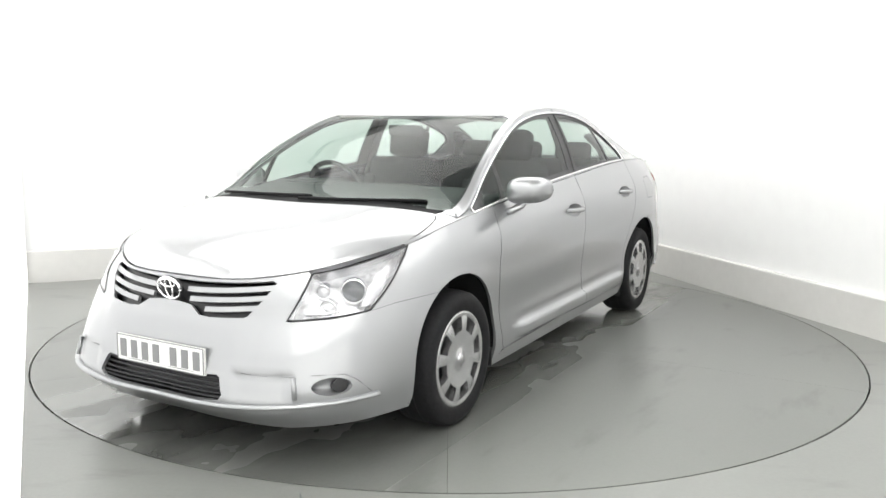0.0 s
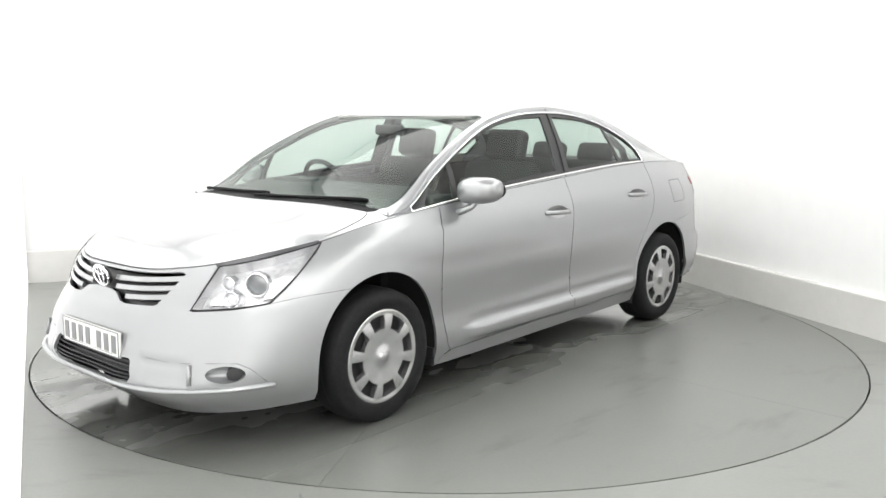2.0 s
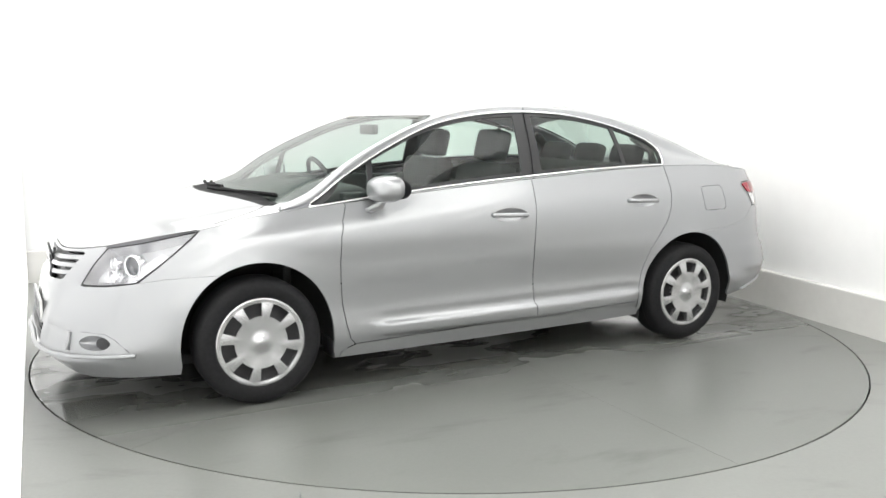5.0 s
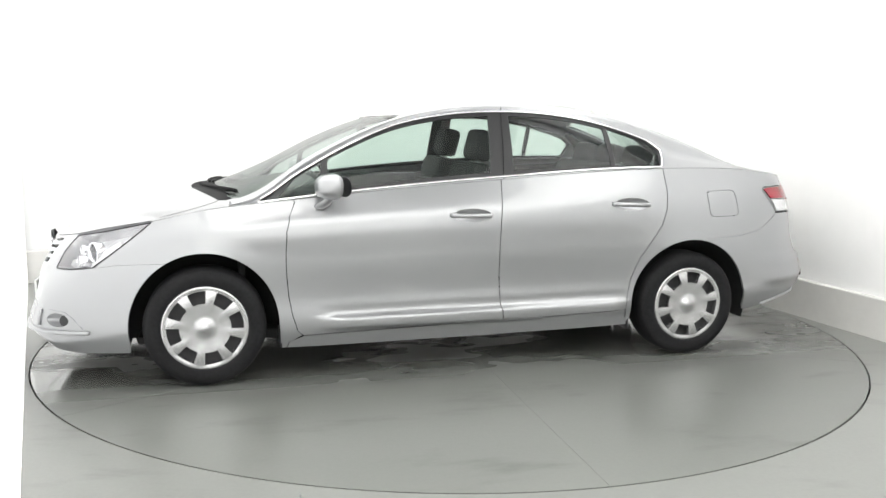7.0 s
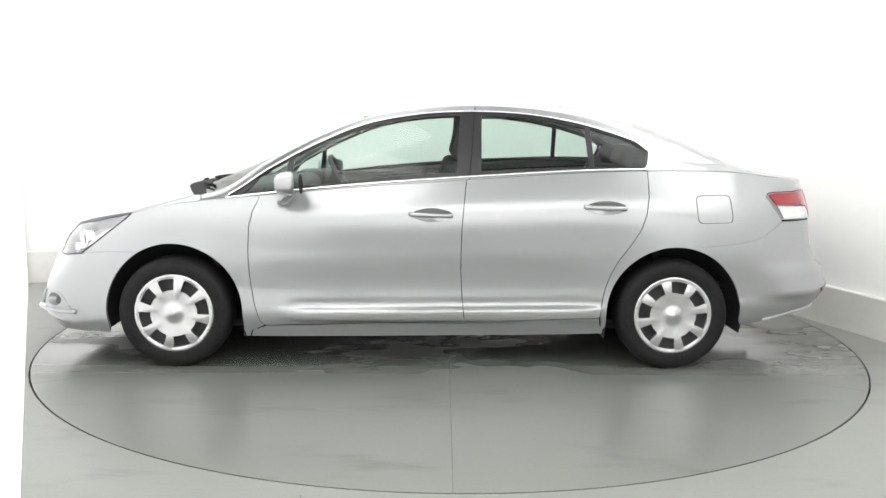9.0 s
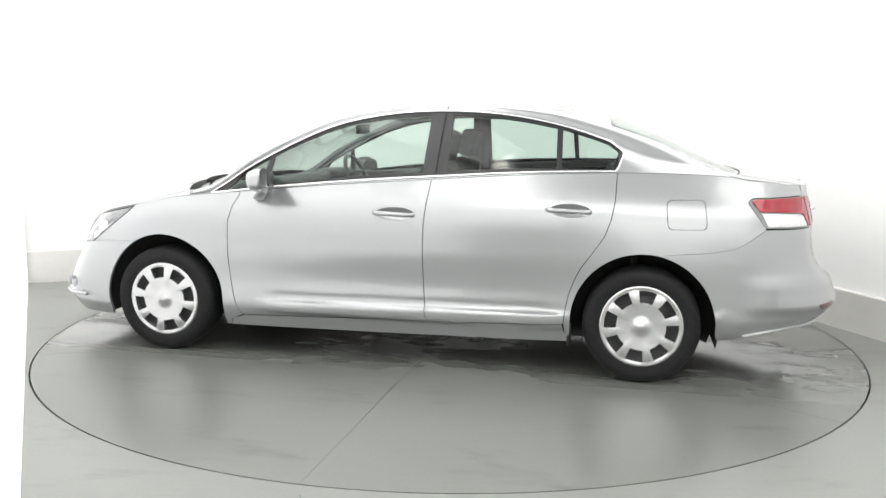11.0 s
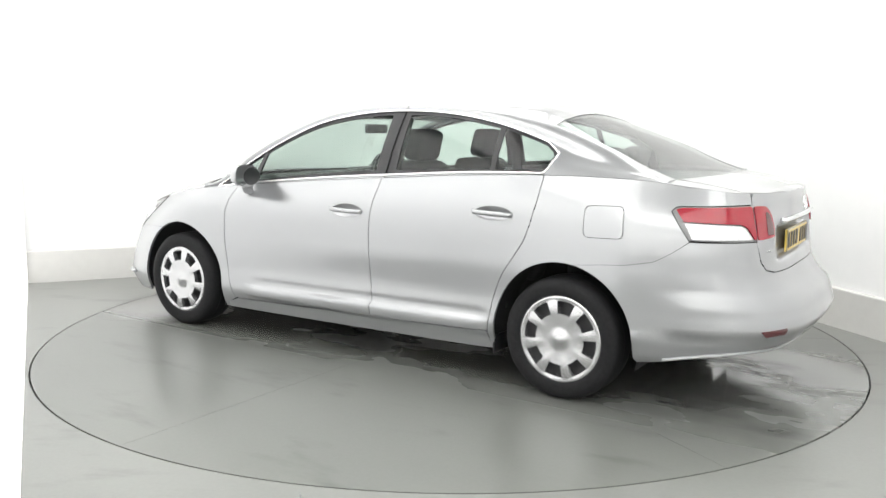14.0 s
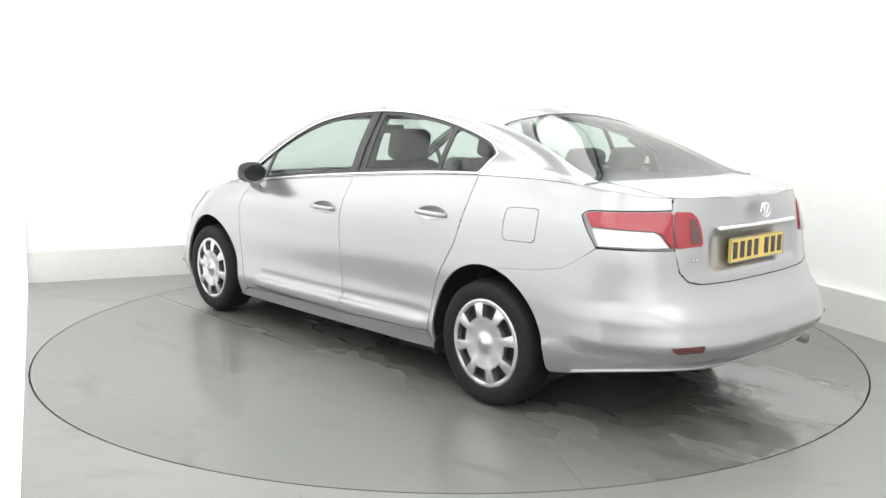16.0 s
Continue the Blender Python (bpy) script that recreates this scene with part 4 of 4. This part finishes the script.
def greenhouse(car):
    tz = lambda x, z: float(t_of_z(np.array([x]), np.array([z]))[0])
    ty = lambda x, y: float(t_of_y(np.array([x]), np.array([y]))[0])
    # openings, as loops in (x, t)
    dlo = [(x, .07) for x in np.linspace(1.075, -1.19, 40)] + [(-1.205, tz(-1.205, 1.11)), (-1.222, tz(-1.222, 1.16)), (-1.228, tz(-1.228, 1.182)), (-1.20, tz(-1.20, 1.205))] + [(x, 2.0) for x in np.linspace(-1.16, 1.06, 50)]
    screen_foot = lambda y: 1.36 - .15 * (y / .66) ** 2
    screen_top = lambda y: .36 - .05 * (y / .5) ** 2
    foot = [(screen_foot(y), ty(screen_foot(y), y)) for y in np.linspace(0, .70, 16)]
    ws_side = [(x, 3.06 + .10 * min(1, max(0, (x - .80) / .40)) ** 1.5) for x in np.linspace(1.17, .33, 28)]
    ws = [(1.36, 5.0)] + foot[1:] + ws_side + [(screen_top(y), ty(screen_top(y), y)) for y in np.linspace(.555, 0, 12)]
    ws_hole = [(1.7, 5.6), (1.7, foot[-1][1]), foot[-1]] + ws_side + [(screen_top(y), ty(screen_top(y), y)) for y in np.linspace(.555, 0, 12)] + [(screen_top(0), 5.6)]
    bl_top = lambda y: -1.13 - .02 * (y / .5) ** 2
    bl_foot = lambda y: -1.862 + .06 * (y / .6) ** 2
    bl_side = [(x, 3.12) for x in np.linspace(-1.155, -1.80, 20)]
    bl = [(bl_top(y), ty(bl_top(y), y)) for y in np.linspace(0, .53, 10)] + bl_side + [(bl_foot(y), ty(bl_foot(y), y)) for y in np.linspace(.60, 0, 10)]
    bl_hole = [(bl[0][0], 5.6)] + bl + [(bl[-1][0], 5.6)]
    outer = [(1.17, .0), (1.19, 1.4), (1.215, 2.5), (1.225, 3.0), (1.23, foot[-1][1]), (1.0, 5.0), (-1.80, 5.0), (-1.80, 0.0)]
    half = patch(cab, outer, [dlo, ws_hole, bl_hole], (.045, .12), -1)
    frame_ob = panel("cabin_frame", [half, (half[0] * (1, -1, 1), half[1] * (1, -1, 1), half[2][:, ::-1])], PAINT, car, "silver roof and pillars", lip=.02)
    # headliner under the roof
    lin = patch(cab, [(.32, 3.0), (.32, 5.0), (-1.11, 5.0), (-1.11, 3.0)], (), (.10, .25), -1, off=-.03)
    panel("headliner", [lin, (lin[0] * (1, -1, 1), lin[1] * (1, -1, 1), lin[2][:, ::-1])], LINER, car, "pale headliner", lip=0)
    # windscreen and rear window with black borders
    for name, loop, material, inner in (("windscreen", ws, WSGLASS, .925), ("rear_window", bl, GLASS, .95)):
        h = patch(cab, loop, (), (.06, .15), -1, off=-.004)
        win = panel(name, [h, (h[0] * (1, -1, 1), h[1] * (1, -1, 1), h[2][:, ::-1])], material, car, lip=0)
        c = np.array([np.mean([p[0] for p in loop]), 5.0])
        hole = [c + (np.asarray(p) - c) * (inner, .965) for p in loop]
        if name == "windscreen":
            # deep black foot, slim header
            hole = [p - ((.070, 0) if i < len(foot) else (.041, 0) if i >= len(loop) - 12 else (0, 0)) for i, p in enumerate(hole)]
        else:
            hole = [p + ((.014, 0) if i < 10 else (0, 0)) for i, p in enumerate(hole)]
        hole = [(p[0], 5.6 if p[1] > 4.98 else p[1]) for p in hole]
        b = patch(cab, loop, [hole], (.05, .12), -1, off=-.006)
        panel("window_border", [b, (b[0] * (1, -1, 1), b[1] * (1, -1, 1), b[2][:, ::-1])], BLACK, win, "black painted border", lip=0)
    # side windows inside each opening
    def pane(x0, x1, top0, top1, t0=.22, t1=1.84, lean0=0.0, lean1=0.0):
        low = [(x, t0) for x in np.linspace(x0, x1, 14)]
        up = [(x, t1) for x in np.linspace(top1, top0, 14)]
        return low + up
    panes = [("quarter_window", pane(1.015, .770, .90, .745)), ("front_window", pane(.735, -.165, .712, -.185)), ("rear_door_window", pane(-.300, -.885, -.305, -.875)),
             ("rear_quarter_window", [(x, .22) for x in np.linspace(-.915, -1.187, 8)] + [(-1.207, tz(-1.207, 1.172)), (-1.195, tz(-1.195, 1.195))] + [(x, 1.86) for x in np.linspace(-1.15, -.905, 8)])]
    for sgn in (1, -1):
        fr = patch(cab, dlo, [p for _, p in panes], (.04, .12), -1, off=-.004)
        fr = (fr[0] * (1, sgn, 1), fr[1] * (1, sgn, 1), fr[2] if sgn > 0 else fr[2][:, ::-1])
        frame_b = panel("window_frame", [fr], BLACK, car, "gloss black window surround and pillar cover", lip=.01)
        for name, loop in panes:
            g = patch(cab, loop, (), (.06, .2), -1, off=-.007)
            panel(name, [(g[0] * (1, sgn, 1), g[1] * (1, sgn, 1), g[2] if sgn > 0 else g[2][:, ::-1])], GLASS, frame_b, "green tinted side glass", lip=0)
        # bright strip round the opening
        l = np.array(dense([(p[0], p[1]) for p in dlo], np.array((.03, .12))))
        l = np.vstack([l, l[:1]])
        p = cabin(l[:, 0], l[:, 1]) * (1, sgn, 1)
        n = -normals(cab, l[:, 0], l[:, 1]) * (1, sgn, 1)
        part("chrome_strip", tube_bm(p + n * .002, .0065, 6), CHROME, frame_b, "bright metal window strip")
        # door joint across the black pillar and roof rail
        ln = cabin(np.full(14, -.236) - np.linspace(0, .035, 14), np.linspace(.0, 2.35, 14)) * (1, sgn, 1)
        part("pillar_joint", tube_bm(ln, .003, 5), DARK, frame_b)
    # cowl and wipers
    cowl = [(1.432 - .15 * (y / .68) ** 2, y) for y in np.linspace(-.682, .682, 24)] + [(1.30 - .15 * (y / .66) ** 2, y) for y in np.linspace(.69, -.69, 24)]
    panel("cowl", [patch(sheet, cowl, (), (.04, .05), off=-.004)], MATTE, car, "black plastic scuttle panel", lip=.02)
    for y0, y1, z1 in ((-.58, .02, .02), (.0, .60, .02)):
        pts, blade = [], []
        for i in range(13):
            y = y0 + (y1 - y0) * i / 12
            x = 1.355 - .15 * (y / .66) ** 2 - .035 * i / 12
            z = max(float(cabin([x], [ty(x, abs(y))])[0, 2]), .950) + .004
            blade.append((x - .02, y, z + .003))
            pts.append((x + .02 * (1 - i / 12), y, z + .009))
        w = part("wiper", tube_bm(pts, .008, 6), MATTE, car, "black windscreen wiper")
        part("blade", tube_bm(blade, .005, 6, (.006, .011)), MATTE, w)


def wheel():
    """A wheel with its outer face towards +y, hub at the origin."""
    e = new("wheel")
    tyre = lathe_bm([(.205, -.10), (.218, -.102), (.255, -.108), (.283, -.102), (.296, -.085), (.302, -.05), (.302, .05), (.296, .085), (.283, .102), (.255, .108), (.224, .104), (.212, .098), (.205, .09), (.205, -.10)], 72)
    t = part("tyre", tyre, RUBBER, e, "black rubber tyre")
    tread = merge_bm(*[lathe_bm([(.3035, y - .004), (.3035, y + .004)], 72) for y in (-.03, .03)])
    part("tread_groove", tread, DARK, t)
    # wheel trim: domed disc with eight windows
    seg, ring_r = 128, [.0, .03, .034, .065, .095, .126, .155, .188, .193, .203, .213, .217]
    ring_y = [.100, .099, .0945, .0955, .098, .1005, .1000, .0955, .0965, .101, .098, .085]
    verts, faces = [], []
    open_face = set()
    for r, y in zip(ring_r, ring_y):
        for k in range(seg):
            dip = -.0035 * math.cos(math.pi * (k % 16) / 16) ** 4 * (1 if .12 < r < .19 else 0)
            verts.append((r * math.cos(2 * math.pi * k / seg), y - dip, r * math.sin(2 * math.pi * k / seg)))
    for i in range(len(ring_r) - 1):
        for k in range(seg):
            m = k % 16
            if 5 <= i <= 6 and (3 <= m <= 12):
                open_face.add((i, k))
                continue
            faces.append((i * seg + k, (i + 1) * seg + k, (i + 1) * seg + (k + 1) % seg, i * seg + (k + 1) % seg))
    # inner walls of the windows
    for h in range(8):
        loop = [(5, h * 16 + k) for k in range(3, 14)] + [(7, h * 16 + k) for k in range(13, 2, -1)]
        n0 = len(verts)
        for i, k in loop:
            x, y, z = verts[i * seg + k % seg]
            verts.append((x, y, z))
            verts.append((x * .985, y - .028, z * .985))
        m = len(loop)
        for j in range(m):
            a, b = n0 + 2 * j, n0 + 2 * ((j + 1) % m)
            faces.append((a, a + 1, b + 1, b))
    c = raw("wheel_trim", verts, faces, HUBCAP, e, "silver plastic wheel trim with eight windows")
    part("steel_wheel", lathe_bm([(0, .055), (.11, .055), (.135, .045), (.185, .045), (.208, .07)], 48), DISCB, e, "dark steel wheel behind the trim")
    bm = lathe_bm([(0, .108), (.018, .107), (.024, .102), (.026, .096)], 24)
    part("centre_cap", bm, HUBCAP, c)
    return e


def wheels(car):
    w = wheel()
    poses = [(FRONT, .776, 1, 34.5), (REAR, .762, 1, 13.5), (FRONT, -.776, -1, 0), (REAR, -.762, -1, 20)]
    made = [w] + [copy_thing(w, pose(0, 0, 0)) for _ in poses[1:]]
    for ob, (x, y, sgn, spin) in zip(made, poses):
        ob.parent = car
        ob.matrix_basis = pose(x, y, .302, 0, 0, 0 if sgn > 0 else 180) @ pose(0, 0, 0, 0, spin, 0)
    # wheel housings and underbody
    for x in (FRONT, REAR):
        for sgn in (1, -1):
            bm = lathe_bm([(.385, .838), (.385, .52), (.0, .52)], 48)
            bmesh.ops.transform(bm, matrix=pose(x, 0, .302) @ Matrix.Diagonal((1, sgn, 1.02, 1)), verts=bm.verts)
            bmesh.ops.delete(bm, geom=[f for f in bm.faces if f.calc_center_median().z < .19], context="FACES")
            part("wheel_housing", bm, DARK, car, "dark wheel arch liner")
            f = box_bm((.012, .15, .09), (x - .372 if x > 0 else x + .372, sgn * .77, .215), .003, 1)
            part("mud_flap", f, BLACK, car)
    floor_pan = box_bm((3.15, 1.30, .05), (.12, 0, .20), .01, 1)
    part("underbody", floor_pan, DARK, car, "dark underbody", smooth=False)
    part("front_tray", box_bm((.40, 1.0, .03), (1.90, 0, .19), .01, 1), DARK, car, smooth=False)
    part("rear_tray", box_bm((.40, 1.0, .03), (-1.95, 0, .37), .01, 1), DARK, car, smooth=False)
    part("exhaust", tube_bm([(-1.6, -.45, .33), (-2.0, -.47, .32), (-2.285, -.47, .285)], .024, 14), LAMPGREY, car, "grey exhaust pipe")


def inner_body(car):
    """Dark lining behind the panels, so that gaps and openings close."""
    fa, ra = side(arch(FRONT, .385, 0, 360, n=40)[:-1]), side(arch(REAR, .385, 0, 360, n=40)[:-1])
    loop = [(s, z - .03) for s, z in top_edge(0.02, S_END - .02, .0)] + [(s, z + .02) for s, z in low_edge(S_END - .02, .02)]
    for sgn, l in both(loop):
        h = [fa, ra] if sgn > 0 else [flip(fa), flip(ra)]
        f = inset(skin, 1, lambda a, b: np.where((a < 0), .03, .03) + .065 * hill(np.abs(a), .50, 1.14, .015) * hill(b, .55, .85, .012) + .04 * hill(np.abs(a), -.5, .95, .02) * hill(b, .24, .40, .01) + .03 * hill(np.abs(a), -.5, .5, .02) * hill(b, .53, .75, .01) + .05 * hill(np.abs(a), 5.38, 9, .015) * hill(b, .68, .91, .01))
        panel("inner_lining", [patch(f, l, h, (.05, .04))], DARK, car, lip=0)


def mirrors(car):
    for sgn in (1, -1):
        bm = bmesh.new()
        bmesh.ops.create_uvsphere(bm, u_segments=36, v_segments=20, radius=1)
        for v in bm.verts:
            x, y, z = v.co
            back = -.045 if x < 0 else .095
            sq = lambda q, e: math.copysign(abs(q) ** e, q)
            v.co = (.70 + (sq(x, .9) * back) - .028 * y, sgn * (.905 + .108 * sq(y, .72)), 1.005 + .066 * sq(z, .66) * (1 - .12 * y * 1) + .008 * y)
        if sgn < 0:
            bmesh.ops.reverse_faces(bm, faces=bm.faces)
        m = part("door_mirror", bm, PAINT, car, "silver painted door mirror")
        bm = bmesh.new()
        bmesh.ops.create_uvsphere(bm, u_segments=28, v_segments=12, radius=1)
        for v in bm.verts:
            x, y, z = v.co
            v.co = (.654 + x * .006 - .026 * y, sgn * (.905 + .092 * y), 1.005 + .053 * z)
        part("mirror_glass", bm, BLACK, m, "dark mirror face")
        part("mirror_foot", tube_bm([(.765, sgn * .80, .895), (.76, sgn * .835, .905), (.735, sgn * .865, .925), (.715, sgn * .885, .96)], .022, 12, (.034, .018)), PAINT, m)


def cabin_inside(car):
    def seat(x, y, rake=14, rear=False, w=.50):
        e = new("seat")
        e.parent = car
        tagged(e, "dark grey fabric car seat")
        part("cushion", box_bm((.52, w, .17), (x + .18, y, .50), .06, 4, pose(0, 0, 0, 0, -6)), FABRIC, e)
        part("backrest", box_bm((.14, w, .62), (x - .13, y, .80), .055, 4, pose(0, 0, 0, 0, -rake)), FABRIC, e)
        for k in (-1, 1):
            part("bolster", box_bm((.16, .09, .46), (x - .10, y + k * (w / 2 - .03), .76), .04, 3, pose(0, 0, 0, 0, -rake)), FABRIC, e)
        part("headrest", box_bm((.11, .26, .18), (x - .235, y, 1.20), .045, 4, pose(0, 0, 0, 0, -rake)), FABRIC, e)
        part("headrest_post", merge_bm(tube_bm([(x - .205, y - .06, 1.06), (x - .225, y - .06, 1.14)], .007), tube_bm([(x - .205, y + .06, 1.06), (x - .225, y + .06, 1.14)], .007)), CHROME, e)
    seat(.02, .37)
    seat(.02, -.37)
    bench = tagged(new("rear_bench"), "dark grey fabric rear bench")
    bench.parent = car
    part("cushion", box_bm((.50, 1.25, .18), (-.78, 0, .52), .06, 3), FABRIC, bench)
    part("backrest", box_bm((.16, 1.26, .58), (-1.10, 0, .80), .06, 3, pose(0, 0, 0, 0, -20)), FABRIC, bench)
    for y in (-.38, 0, .38):
        part("headrest", box_bm((.10, .26, .13), (-1.235, y, 1.135), .045, 3, pose(0, 0, 0, 0, -20)), FABRIC, bench)
    part("parcel_shelf", box_bm((.58, 1.15, .03), (-1.53, 0, 1.045), .01, 1), DASH, car, "dark parcel shelf", smooth=False)
    dash = part("dashboard", box_bm((.50, 1.36, .26), (.93, 0, .85), .09, 4, pose(0, 0, 0, 0, 8)), DASH, car, "dark grey dashboard")
    part("binnacle", box_bm((.20, .36, .10), (.76, -.37, .96), .04, 3), DASH, dash)
    part("shelf_under_screen", box_bm((.46, 1.20, .04), (1.12, 0, .905), .015, 2), DASH, dash)
    pts = [(.0, .185 * math.cos(2 * math.pi * k / 40), .185 * math.sin(2 * math.pi * k / 40)) for k in range(41)]
    rim = tube_bm(pts, .015, 8)
    hub = merge_bm(rim, box_bm((.05, .13, .12), (0, 0, -.01), .03, 3), box_bm((.02, .34, .03), (0, 0, -.005), .008, 2), box_bm((.02, .04, .17), (0, 0, -.09), .008, 2))
    bmesh.ops.transform(hub, matrix=pose(.57, -.37, .93, 0, 24), verts=hub.verts)
    part("steering_wheel", hub, DASH, car, "dark steering wheel on the right")
    part("console", box_bm((.80, .22, .22), (.40, 0, .50), .05, 3), DASH, car)
    part("inner_mirror", box_bm((.03, .22, .06), (.42, 0, 1.285), .014, 3), BLACK, car, "black inner mirror")
    for sgn in (1, -1):
        for x, w in ((.36, 1.05), (-.62, .72)):
            part("door_card", box_bm((w, .05, .60), (x, sgn * .715, .68), .02, 2), DASH, car)
        p = tube_bm([(-.255, sgn * .735, .98), (-.265, sgn * .655, 1.22), (-.275, sgn * .585, 1.38)], .03, 8, (.035, .02))
        part("inner_pillar", p, DASH, car)
        p = tube_bm([(-1.27, sgn * .61, 1.05), (-1.27, sgn * .565, 1.16), (-1.15, sgn * .52, 1.25)], .03, 8, (.04, .02))
        part("inner_pillar", p, DASH, car)
        for x in (.30, -.35):
            part("sun_visor" if x > 0 else "grab_handle", box_bm((.13 if x > 0 else .18, .36 if x > 0 else .03, .018), (x - .01, sgn * (.33 if x > 0 else .53), 1.355 if x > 0 else 1.365), .007, 2), LINER, car)
    part("bulkhead", box_bm((.04, 1.40, .60), (1.16, 0, .60), .01, 1), DARK, car, smooth=False)
    part("rear_bulkhead", box_bm((.04, 1.30, .60), (-1.30, 0, .70), .01, 1), DARK, car, smooth=False)
    part("boot_floor", box_bm((.85, 1.10, .02), (-1.75, 0, .42), .005, 1), DARK, car, smooth=False)


def car_thing():
    car = tagged(new("car"), "silver four-door saloon car standing on the turntable", "car")
    body(car)
    greenhouse(car)
    inner_body(car)
    wheels(car)
    mirrors(car)
    cabin_inside(car)
    return car


car_obj = car_thing()

# ---- the turn of the table, and the car on it ----
TURN = [(0.0, 240.84), (0.5, 239.15), (1.0, 236.49), (1.5, 233.16), (2.0, 229.62), (2.5, 226.18), (3.0, 222.74), (3.5, 219.32), (4.0, 215.86), (4.6, 211.75), (5.2, 207.62), (5.8, 203.5), (6.5, 198.66),
        (7.0, 195.12), (7.5, 191.58), (8.0, 188.1), (8.5, 184.75), (9.0, 181.32), (9.6, 177.25), (10.2, 173.25), (10.8, 169.25), (11.5, 164.58), (12.0, 161.13), (12.5, 157.72), (13.0, 154.25), (13.5, 150.85),
        (14.0, 147.38), (14.5, 143.84), (15.0, 140.26), (15.5, 136.66), (16.0, 132.92)]


def motions():
    table, rides = [], []
    for t, a in TURN:
        table.append((t, pose(0, 0, 0, 0, 0, a)))
        rides.append((t, pose(0, 0, 0, 0, 0, a) @ pose(.1501, .024, 0)))
    walk(turntable_thing, table)
    walk(car_obj, rides)


motions()
